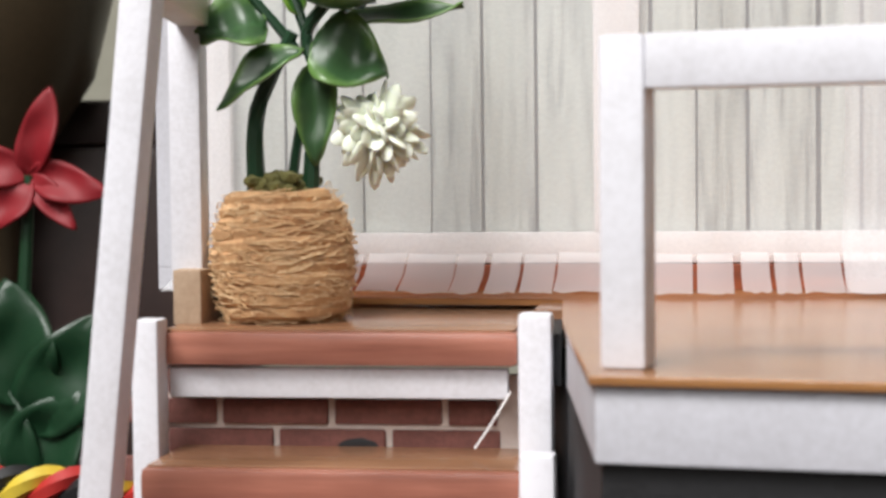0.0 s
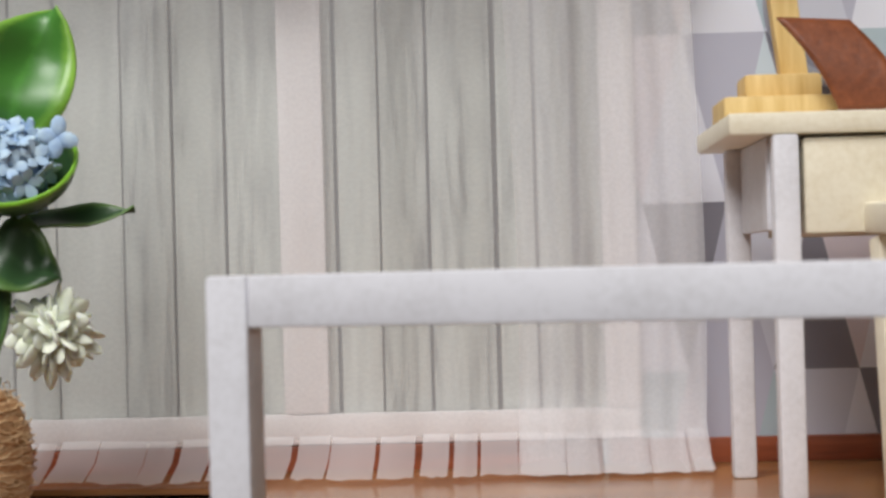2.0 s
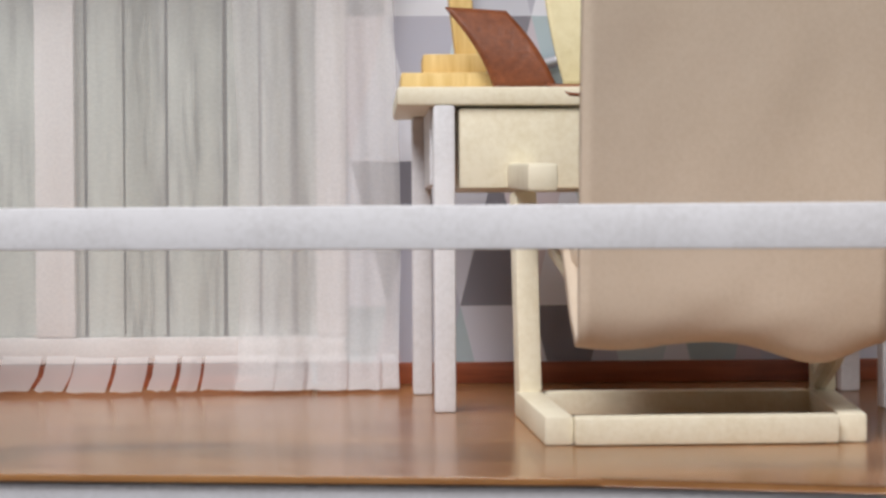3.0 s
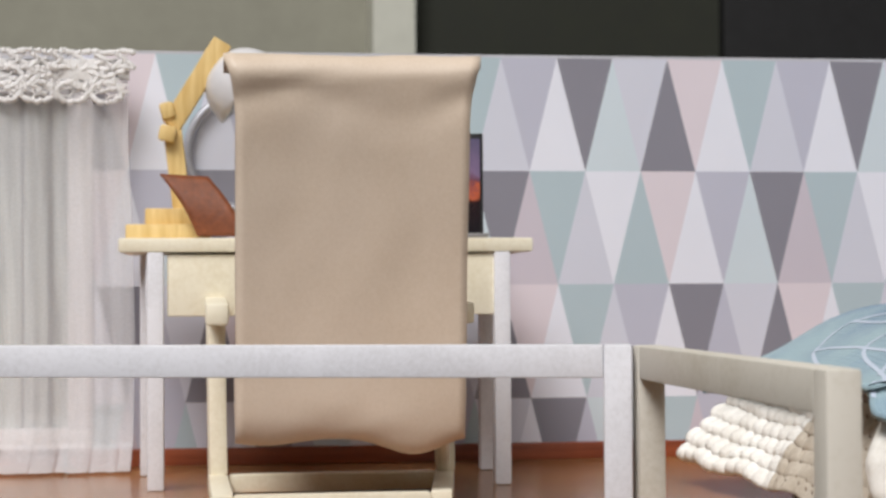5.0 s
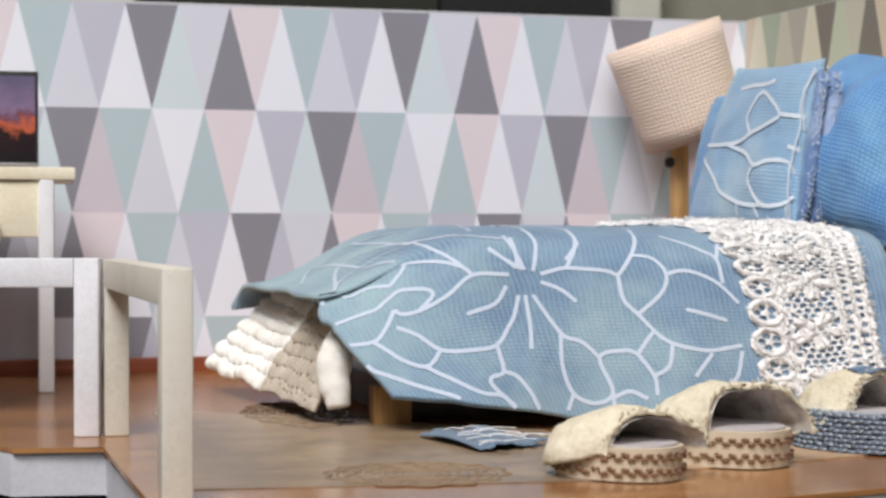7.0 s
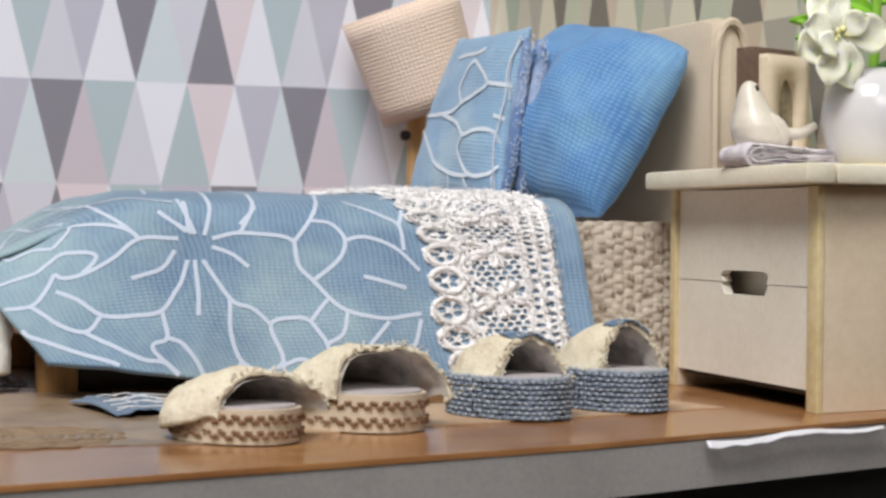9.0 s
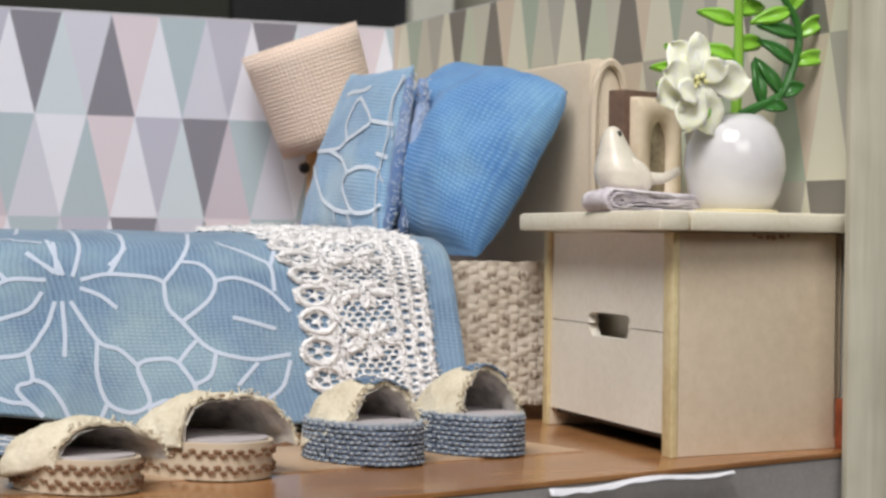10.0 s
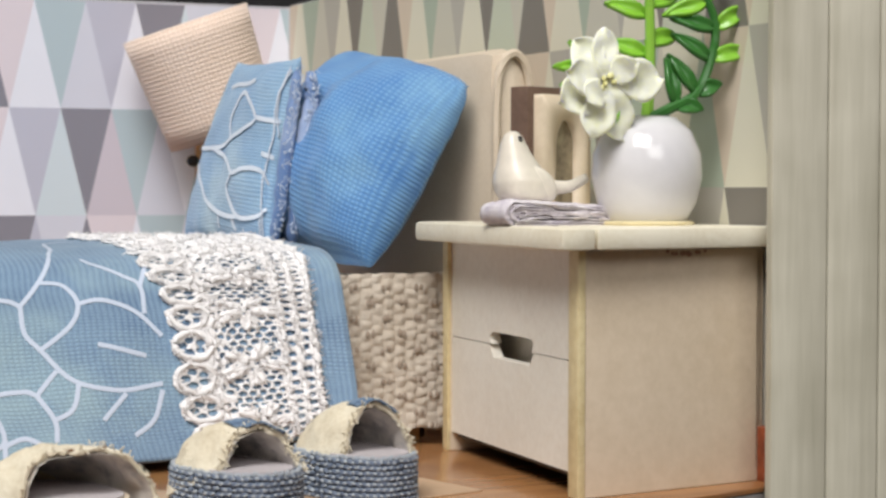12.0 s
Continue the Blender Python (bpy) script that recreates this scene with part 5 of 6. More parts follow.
def pillow(name, label, mat, corners, t, seedn=0, ear=0.03, waist=-0.02, back=1.0, puff=0.42, group="pillows on the bed"):
    """A stuffed cushion over four corners (lower left, lower right, upper right, upper left), t thick.

    ear: how far the corners stand out; waist: how far the sides bow out; back: how full the rear is; puff: lower is boxier.
    """
    c = [Vector(p) for p in corners]
    mid = sum(c, Vector()) / 4
    nrm = (c[1] - c[3]).cross(c[2] - c[0]).normalized()
    nrm = -nrm if nrm.x > 0 else nrm
    ob = thing(name, label, "pillow", mid.x, mid.y, mid.z, 0, group)

    def half(sd):
        def fn(u, v):
            a, b = 2 * u - 1, 2 * v - 1
            crn = 1 + ear * (abs(a) * abs(b)) ** (6 if ear > 0 else 3)
            rag = 0.02 * noise.noise((a * 2.2 + seedn, b * 2.2, 4.0))
            a2, b2 = a * crn * (1 + (waist + rag) * (1 - b * b)), b * crn * (1 + (waist + rag) * (1 - a * a))
            uu, vv = (a2 + 1) / 2, (b2 + 1) / 2
            p = c[0].lerp(c[1], uu).lerp(c[3].lerp(c[2], uu), vv) - mid
            th = (max(0, 1 - abs(a) ** 2.2) * max(0, 1 - abs(b) ** 2.2)) ** puff * (1 if sd > 0 else back)
            wr = noise.noise((a * 1.3 + seedn, b * 1.3, sd * 0.7)) * 0.22 + noise.noise((a * 3.5 + seedn, b * 3.5, sd)) * 0.09
            edge = 0.03 * noise.noise((a * 9 + seedn, b * 9, 2.0)) * max(abs(a), abs(b)) ** 8
            return p + nrm * (sd * t / 2 * th * (1 + wr) + edge) + Vector((0, 0, 0.05 * noise.noise((a * 2 + seedn, b * 2, 0))))
        return fn

    bm = sheet(half(1), 56, 56, (c[1] - c[0]).length, (c[3] - c[0]).length)
    b2 = sheet(half(-1), 56, 56, (c[1] - c[0]).length, (c[3] - c[0]).length)
    tmp = bpy.data.meshes.new("tmp")
    b2.to_mesh(tmp)
    b2.free()
    bm.from_mesh(tmp)
    bpy.data.meshes.remove(tmp)
    bmesh.ops.remove_doubles(bm, verts=bm.verts, dist=0.004)
    part("cover", bm, mat, ob, "", "all")
    return ob, half(1), nrm, mid


pillow("pillow", "plain blue linen pillow leaning on the headboard", BLUECLOTH, ((6.8, -5.3, 2.12), (7.08, -7.45, 1.76), (8.3, -7.45, 3.84), (7.8, -4.8, 4.3)), 1.75, 3, -0.075, 0.02, 0.3, 0.5)
pp, pface, pn, pmid = pillow("pillow", "pale blue pillow printed with white flower outlines", PALEQUILT, ((6.1, -3.45, 2.05), (6.36, -6.2, 2.0), (6.68, -6.25, 4.1), (6.7, -3.75, 4.2)), 0.66, 8)
pillow("pillow", "blue linen pillow at the back of the bed", BLUECLOTH, ((6.5, -2.4, 2.05), (6.95, -6.0, 2.05), (7.4, -5.8, 3.75), (7.02, -2.2, 4.0)), 0.5, 5, -0.05, 0.03)
SEAMBLUE = fabric("frayed_blue_seam", lin(132, 160, 200), lin(70, 98, 152), 0.05, weave=0.5, wash=lin(214, 222, 236))
rs_ = random.Random(23)
fray = bmesh.new()
for off, top, rad in ((0.0, 4.03, 0.075), (0.2, 3.96, 0.1)):
    lip = spline([(6.4 + off, -6.15, 2.06), (6.44 + off, -6.3, 2.5), (6.5 + off, -6.34, 3.1), (6.6 + off, -6.29, 3.6), (6.68 + off * 0.7, -6.2, top)], 9)
    lip = [Vector(p) - pmid + Vector((0.03 * noise.noise((i * 0.4, off, 0)), 0, 0)) for i, p in enumerate(lip)]
    part("side_fold", tube(lip, rad, 12, False, lambda t: 0.5 + 0.5 * math.sin(math.pi * min(1, max(0, t))) ** 0.5 + 0.22 * noise.noise((t * 14, off, 1))), SEAMBLUE, pp, "frayed blue seam side")
    for q in lip[2:-1]:
        for k in range(4):
            p = q + Vector((rs_.uniform(-0.05, 0.05), -rad * 0.96, rs_.uniform(-0.05, 0.05)))
            add_tube(fray, [p, p + Vector((rs_.uniform(-0.03, 0.03), -0.004, 0.015)), p + Vector((rs_.uniform(-0.03, 0.03), 0.0, rs_.uniform(0.02, 0.04)))], 0.005, 4)
part("seam_fray", fray, PILLOWPRINT, pp, "white threads along the seam")["kind"] = "stuff"

bm = bmesh.new()
bm.loops.layers.uv.new("UVMap")


def pillow_line(pts, wide=0.052):
    L = spline([(a, b, 0) for a, b in pts], 6) if len(pts) > 2 else [Vector((*pts[0], 0)).lerp(Vector((*pts[1], 0)), k / 5) for k in range(6)]
    P = [Vector(pface((q.x + 1) / 2, (q.y + 1) / 2)) + pn * 0.016 for q in L]
    prev = None
    for i, p in enumerate(P):
        d = (P[min(i + 1, len(P) - 1)] - P[max(i - 1, 0)]).normalized()
        sd = d.cross(pn).normalized() * wide / 2
        r = (bm.verts.new(p + sd), bm.verts.new(p - sd))
        if prev:
            bm.faces.new((prev[0], prev[1], r[1], r[0]))
        prev = r


pillow_line([(-0.81, 0.01), (-0.21, -0.01), (0.21, 0.1), (0.07, 0.3), (0.13, 0.47), (0.3, 0.61), (0.7, 0.36), (0.47, 0.21), (0.21, 0.1)])
pillow_line([(0.7, 0.36), (0.98, 0.33)])
pillow_line([(-0.21, -0.01), (0.21, -0.13), (0.44, -0.3), (0.67, -0.24), (0.89, -0.24), (0.98, -0.36)])
pillow_line([(0.44, -0.3), (0.36, -0.44), (0.47, -0.61), (0.64, -0.72), (0.87, -0.67), (0.98, -0.58)])
pillow_line([(0.58, -0.72), (0.18, -0.72), (-0.18, -0.58), (-0.38, -0.38), (-0.87, -0.1)])
pillow_line([(0.18, -0.72), (0.18, -0.87)])
pillow_line([(0.47, -0.72), (0.53, -0.87)])
pillow_line([(0.92, -0.67), (0.92, -0.84)])
pillow_line([(0.87, -0.04), (0.98, -0.07)])
pillow_line([(0.98, 0.18), (0.95, 0.44), (0.95, 0.72), (0.98, 0.87)])
pillow_line([(-0.41, 0.72), (0.16, 0.7), (0.44, 0.75)])
pillow_line([(0.95, -0.9), (0.93, -0.4), (0.95, 0.1), (0.93, 0.5), (0.96, 0.9)], 0.05)
part("line_print", bm, PILLOWPRINT, pp, "white printed flower outlines", "all")

# cloth scrap under the bed
bm = sheet(lambda u, v: (0.95 + 0.75 * u + 0.25 * v, -9.0 - 1.3 * v + 0.3 * u + 0.06 * math.sin(u * 31), 0.03 + 0.05 * abs(math.sin(5 * u + 3 * v))), 16, 12, 1, 1)
scrap = thing("cloth_scrap", "frayed blue cloth scrap lying under the bed edge", "cloth")
part("cloth", bm, BLUENET, scrap, "", "all", 0.015)
bm = bmesh.new()
for k in range(16):
    a, q = random.uniform(0, 1), random.uniform(0, 1)
    p = Vector((0.95 + 0.75 * a + 0.25 * q, -9.0 - 1.3 * q + 0.3 * a, 0.09))
    d = Vector((random.uniform(-0.3, 0.3), random.uniform(-0.12, 0.12), 0))
    add_tube(bm, [p - d, p + Vector((0, 0, random.uniform(0, 0.03))), p + d + Vector((0, 0.05, -0.02))], 0.006, 4)
part("loose_threads", bm, YARN, scrap, "loose white threads")["kind"] = "stuff"

# ---- floor lamp behind the bed ----
lamp = thing("floor_lamp", "wooden floor lamp with a tilted tan burlap shade", "lamp", 6.98, -1.0, 0)
part("pole", box(0.0, 0.0, 1.75, 0.24, 0.2, 3.5, 0.03), TANWOOD, lamp)
part("base", box(0, 0, 0.06, 0.9, 0.7, 0.12, 0.03), TANWOOD, lamp)
bm = sheet(lambda u, v: ((0.74 + 0.12 * v) * math.cos(2 * math.pi * u), (0.74 + 0.12 * v) * math.sin(2 * math.pi * u), 1.6 * v), 44, 6, 5, 1.6)
bmesh.ops.transform(bm, matrix=Matrix.Translation((0.27, 0, 3.45)) @ Matrix.Rotation(radians(-20), 4, "Y"), verts=bm.verts)
part("shade", bm, SHADECLOTH, lamp, "tilted tan burlap shade", "all", 0.07)
part("switch", (lambda b: (add_ball(b, (-0.2, -0.12, 3.06), 0.085, (1, 1, 1), 2), b)[1])(bmesh.new()), INK, lamp)

# ---- nightstand with its things ----
stand = thing("nightstand", "cream painted nightstand with two drawers and a cut-out grip", "nightstand")
A, B, C, D = Vector((7.62, -8.2, 0)), Vector((7.55, -11.42, 0)), Vector((9.58, -11.1, 0)), Vector((9.3, -8.1, 0))


def slab(name, pts, z0, z1, mat, bev=0.02, label=""):
    return part(name, prism([(p.x, p.y) for p in pts], z0, z1, bev), mat, stand, label)


e1, e2 = (A - B).normalized(), (C - B).normalized()
slab("side_panel", [B, C, C + e1 * 0.14, B + e1 * 0.14], 0.0, 2.14, NIGHTCREAM)
slab("side_panel", [A, A - e1 * 0.14, D - e1 * 0.14, D], 0.0, 2.14, NIGHTCREAM)
slab("back_panel", [D, C, C - e2 * 0.1, D - e2 * 0.1], 0.1, 2.14, NIGHTCREAM)
# dark bottom board paints the shade in the gap under the drawers
slab("bottom", [A + e2 * 0.1 - e1 * 0.14, B + e2 * 0.1 + e1 * 0.14, C - e2 * 0.12 + e1 * 0.14, D - e2 * 0.12 - e1 * 0.14], 0.14, 0.24, DARKWOOD_SHADE, 0)
slab("drawer_box", [A + e2 * 0.32 - e1 * 0.16, B + e2 * 0.32 + e1 * 0.16, B + e2 * 0.36 + e1 * 0.16, A + e2 * 0.36 - e1 * 0.16], 0.3, 2.05, DRAWERWHITE, 0)
slab("top_board", [A + e1 * 0.12 - e2 * 0.32, B - e1 * 0.25 - e2 * 0.32, B - e1 * 0.25 + e2 * 0.03, A + e1 * 0.12 + e2 * 0.4], 2.15, 2.34, CREAM, 0.05)
slab("top_board", [B - e1 * 0.25 + e2 * 0.04, C - e1 * 0.2 + e2 * 0.02, D + e1 * 0.1, A + e1 * 0.12 + e2 * 0.41], 2.15, 2.34, CREAM, 0.05)


def drawer_front(z0, z1, grip_low):
    """A drawer front between the side panels, with half of the grip cut out of one edge."""
    L = (A - B).length - 0.3
    g0, g1, gd = L * 0.3, L * 0.66, 0.12
    prof = [(0, z0), (L, z0), (L, z1), (0, z1)]
    if grip_low:
        prof = [(0, z0), (g0 + 0.06, z0), (g0, z0 + 0.07), (g0 + 0.08, z0 + gd), (g1 - 0.08, z0 + gd), (g1, z0 + 0.07), (g1 - 0.06, z0), (L, z0), (L, z1), (0, z1)]
    else:
        prof = [(0, z0), (L, z0), (L, z1), (g1, z1), (g1 - 0.1, z1 - gd), (g0 + 0.1, z1 - gd), (g0, z1), (0, z1)]
    bm = bmesh.new()
    o = B + e1 * 0.15 + e2 * 0.02
    fr = [bm.verts.new(o + e1 * s + Vector((0, 0, z))) for s, z in prof]
    bk = [bm.verts.new(o + e1 * s + e2 * 0.12 + Vector((0, 0, z))) for s, z in prof]
    bm.faces.new(fr)
    bm.faces.new(bk[::-1])
    for i in range(len(prof)):
        j = (i + 1) % len(prof)
        bm.faces.new((fr[i], bk[i], bk[j], fr[j]))
    return part("drawer", bm, DRAWERWHITE, stand, "off-white drawer front with a grip notch")


for p in (A, B):
    q = p + (-e1 * 0.012 if p is B else -e1 * 0.14)
    w_ = 0.2 if p is B else 0.14
    slab("edge_strip", [q - e2 * 0.03, q + e1 * w_ - e2 * 0.03, q + e1 * w_ + e2 * 0.01, q + e2 * (0.05 if p is B else 0.01)], 0.0, 2.14, EDGEYELLOW, 0.012)
chip = bmesh.new()
for k in range(9):
    add_ball(chip, B + e2 * (0.95 + 0.05 * k + random.uniform(-0.02, 0.02)) - e1 * 0.002 + Vector((0, 0, 2.125 - 0.02 * math.sin(k * 0.4) - random.uniform(0, 0.015))), random.uniform(0.02, 0.034), (1, 0.25, 0.8), 1)
part("paint_chip", chip, paint("brown_scuff", lin(176, 142, 120), lin(150, 116, 96), 0.7), stand, "brown scuffs under the top edge")
drawer_front(0.2, 1.17, False)
drawer_front(1.18, 2.13, True)

books = thing("magazine_stack", "crumpled folded wad of old paper magazines on nightstand", "magazines", 7.86, -10.1, 2.34, 4)


def folded(u, v, shrink=0.0):
    """Across a folded wad: along the top, round the spine and back along the bottom."""
    y = -0.42 + 0.5 * v
    h = 0.24 - 0.06 * abs(v - 0.45) - shrink
    if u < 0.44:
        x, z = 0.68 - (1.22 - shrink) * u / 0.44, h - 0.07 * (1 - u / 0.44)
    elif u < 0.56:
        a = (u - 0.44) / 0.12 * math.pi
        x, z = -0.54 + shrink - (0.12 - shrink * 0.6) * math.sin(a), h / 2 + shrink / 2 + (h / 2 - shrink / 2) * math.cos(a)
    else:
        x, z = -0.54 + shrink + (1.2 - shrink) * (u - 0.56) / 0.44, 0.006 + shrink
    wr = 0.016 * noise.noise((x * 6, y * 5, z * 9 + shrink * 40)) + 0.01 * noise.noise((x * 15, y * 15, shrink * 60))
    return (x, y + 0.04 * noise.noise((x * 3, shrink * 30, 0)), max(0.005, z + wr * (1 if z > 0.03 else 0)))


for k in range(6):
    part("page" if k else "cover", sheet(lambda u, v: folded(u, v, 0.018 * k), 60, 12, 2.6, 0.8), PAPER, books, "" if k else "creased printed cover", "all", 0.009)
part("wad", prism([(-0.45, -0.4), (0.6, -0.4), (0.62, 0.06), (-0.45, 0.06)], 0.1, 0.12), PAPER, books)

bird = thing("bird_figurine", "cream porcelain bird figurine on magazines", "figurine", 7.58, -10.2, 2.545, 0)
bm = bmesh.new()
SLICES = ((0.0, -0.13, 0.25), (0.03, -0.22, 0.3), (0.09, -0.265, 0.31), (0.18, -0.287, 0.28), (0.27, -0.278, 0.215), (0.36, -0.258, 0.14), (0.45, -0.243, 0.07), (0.54, -0.225, 0.018), (0.61, -0.2, -0.022), (0.645, -0.17, -0.06), (0.66, -0.13, -0.1))
zs = np.linspace(0, 0.66, 34)
rings = []
for z in zs:
    l, r = (float(np.interp(z, [q[0] for q in SLICES], [q[k] for q in SLICES])) for k in (1, 2))
    w, d = (r - l) / 2, min((r - l) * 0.42, 0.23)
    rings.append([bm.verts.new(((l + r) / 2 + w * math.cos(a), d * math.sin(a) * (1.1 - 0.35 * math.cos(a)), z)) for a in [2 * math.pi * k / 28 for k in range(28)]])
for A_, B_ in zip(rings, rings[1:]):
    for k in range(28):
        bm.faces.new((A_[k], A_[(k + 1) % 28], B_[(k + 1) % 28], B_[k]))
bm.faces.new(rings[0][::-1])
bm.faces.new(rings[-1])
for _ in range(2):
    bmesh.ops.smooth_vert(bm, verts=bm.verts, factor=0.5, use_axis_x=True, use_axis_y=True, use_axis_z=True)
part("body", bm, PORCELAIN, bird, "", "all")
for sd in (-1, 1):
    wing = bmesh.new()
    add_ball(wing, (0.08, sd * 0.135, 0.17), 0.17, (1.25, 0.45, 0.85), 3, Matrix.Rotation(radians(38), 3, "Y"))
    part("wing", wing, PORCELAIN, bird, "", "all")
tail = tube(spline([(0.12, 0.03, 0.12), (0.3, 0.04, 0.14), (0.48, 0.04, 0.15), (0.66, 0.04, 0.235)], 6), 0.085, 12, False, lambda t: 1 - 0.5 * t)
part("tail", tail, PORCELAIN, bird, "", "all")
part("eye", (lambda b: (add_ball(b, (-0.082, -0.082, 0.575), 0.034, (0.8, 0.6, 1.1), 2), b)[1])(bmesh.new()), INK, bird)

photo = thing("picture_frame", "pale arched picture frame with a dark back behind the bird", "picture frame", 8.66, -8.85, 2.34, 22)
DARKCARD = paint("dark_brown_card", lin(120, 96, 82), lin(82, 62, 52), 0.6)
part("back_board", box(-0.06, 0.22, 0.68, 0.78, 0.24, 1.36, 0.02), DARKCARD, photo)
arch = bmesh.new()
outer, inner = [], []
for k in range(33):
    a = math.pi * k / 32
    outer.append((max(-0.37, min(0.37, 0.5 * math.cos(a))), 0.9 + 0.38 * min(1.0, 1.5 * math.sin(a))))
    inner.append((0.03 + 0.17 * math.cos(a), 0.74 + 0.3 * math.sin(a)))
outer, inner = [(0.37, 0.0)] + outer + [(-0.37, 0.0)], [(0.2, 0.12)] + inner + [(-0.16, 0.12)]
loops = [[arch.verts.new((x, y, z)) for x, z in L] for L, y in ((outer, 0.09), (outer, -0.02), ([(0.5 * (o[0] + i_[0]), 0.5 * (o[1] + i_[1])) for o, i_ in zip(outer, inner)], -0.035), (inner, -0.01), (inner, 0.09))]
for P, Q in zip(loops, loops[1:]):
    for k in range(len(P)):
        arch.faces.new((P[k], P[(k + 1) % len(P)], Q[(k + 1) % len(Q)], Q[k]))
part("frame_moulding", arch, NIGHTCREAM, photo, "cream arched moulding", "all")
part("picture", box(0, 0.085, 0.66, 0.5, 0.02, 1.1, 0), paint("faded_photo", lin(204, 190, 160), lin(64, 46, 34), 0.5, 4.0, 7, 0.5), photo)

vase = thing("flower_vase", "round white glazed vase with plastic fern and flower", "vase", 8.69, -10.5, 2.33)
part("vase_body", lathe([(0.32, 0), (0.36, 0.03), (0.46, 0.22), (0.515, 0.46), (0.5, 0.67), (0.41, 0.88), (0.27, 1.0), (0.19, 1.02), (0.16, 0.97), (0.02, 0.92)], 40), CERAMIC, vase, "", "all")
part("glue_ring", lathe([(0.43, 0.0), (0.45, 0.03), (0.42, 0.05), (0.02, 0.05)], 32), plain("yellowed_glue", lin(226, 212, 168), 0.3), vase)
stem(vase, [(0.0, 0, 0.95), (0.03, 0, 1.6), (0.0, 0, 2.6)], 0.06, MIDGREEN)
FROND = [(0.02, -0.05, 1.0), (0.22, -0.08, 1.1), (0.47, -0.1, 1.24), (0.64, -0.1, 1.62), (0.66, -0.08, 1.95), (0.5, -0.05, 2.25), (0.35, -0.05, 2.6)]
stem(vase, FROND, 0.055, DARKFERN)
frond = spline(FROND, 6)
for i in range(7, len(frond), 5):
    p = frond[i]
    d = (frond[min(i + 1, len(frond) - 1)] - frond[i - 1]).normalized()
    o = Vector((d.z, 0, -d.x))
    leaf(vase, p, p + o * (0.12 if i < 14 else 0.34) + d * 0.22 + Vector((0, -0.06, 0)), 0.16, (0, -1, 0.25), DARKFERN if i < 14 else LIME, 0.3, "fern_leaflet", 0.8, solid=0.03)
    leaf(vase, p, p - o * 0.44 + d * 0.1 + Vector((0, 0.04, 0)), 0.15, (0, -1, 0.25), LIME if i > 22 else DARKFERN, 0.3, "fern_leaflet", 0.8, solid=0.045)
for k in range(3):
    zz = 1.6 + 0.36 * k
    leaf(vase, (0.02, 0.05, zz), (0.02 - 0.4, 0.1, zz + 0.1), 0.17, (0, -1, 0.3), LIME, 0.3, "fern_leaflet", 0.8, solid=0.045)
    leaf(vase, (0.02, 0.05, zz + 0.1), (0.02 + 0.38, 0.12, zz + 0.2), 0.17, (0, -1, 0.3), LIME, 0.3, "fern_leaflet", 0.8, solid=0.045)
for a, b in (((-0.5, -0.1, 1.42), (-1.02, -0.15, 1.45)), ((-0.5, -0.1, 1.4), (-0.95, -0.15, 1.28)), ((-0.62, -0.1, 1.44), (-0.84, -0.1, 1.68)), ((-0.45, -0.2, 1.15), (-0.55, -0.25, 0.88))):
    leaf(vase, a, b, 0.15, (0, -1, 0.5), LIME, 0.3, "fern_leaflet", 0.8, solid=0.045)
fc = Vector((-0.58, -0.3, 1.3))
for ang, L, w, lift in ((5, 0.52, 0.42, -0.05), (62, 0.3, 0.3, 0.1), (92, 0.46, 0.3, 0.02), (128, 0.44, 0.4, 0.06), (170, 0.4, 0.36, -0.1), (205, 0.45, 0.42, 0.02), (252, 0.5, 0.36, -0.06), (292, 0.52, 0.36, 0.04), (330, 0.34, 0.3, 0.1), (35, 0.3, 0.3, -0.1), (215, 0.28, 0.3, -0.12)):
    t = radians(ang)
    leaf(vase, fc + Vector((0.02 * math.cos(t), 0, 0.02 * math.sin(t))), fc + Vector((L * 1.08 * math.cos(t), lift, L * 1.08 * math.sin(t))), w * 0.95, (0.5 * math.cos(t), -1, 0.5 * math.sin(t)), YELLOWPETAL, 0.07, "petal", 1.3, 0.12, solid=0.012)
part("flower_heart", (lambda b: ([add_ball(b, fc + Vector((0.06 * math.cos(q), -0.035, 0.06 * math.sin(q * 1.7))), 0.028, (1, 1, 1), 1) for q in range(6)], b)[1])(bmesh.new()), plain("yellow_heart", lin(236, 232, 168), 0.5, subsurf=0.2), vase)


# ---- shoes ----
def outline(a, L, W):
    """Foot-shaped outline, the toe at +x."""
    x = math.cos(a)
    w = W / 2 * (0.92 + 0.12 * x) * (1.0 if x < 0.4 else 1 - 0.12 * (x - 0.4))
    return Vector((L / 2 * (abs(x) ** 0.85) * (1 if x > 0 else -1), w * (abs(math.sin(a)) ** 0.8) * (1 if math.sin(a) > 0 else -1), 0))


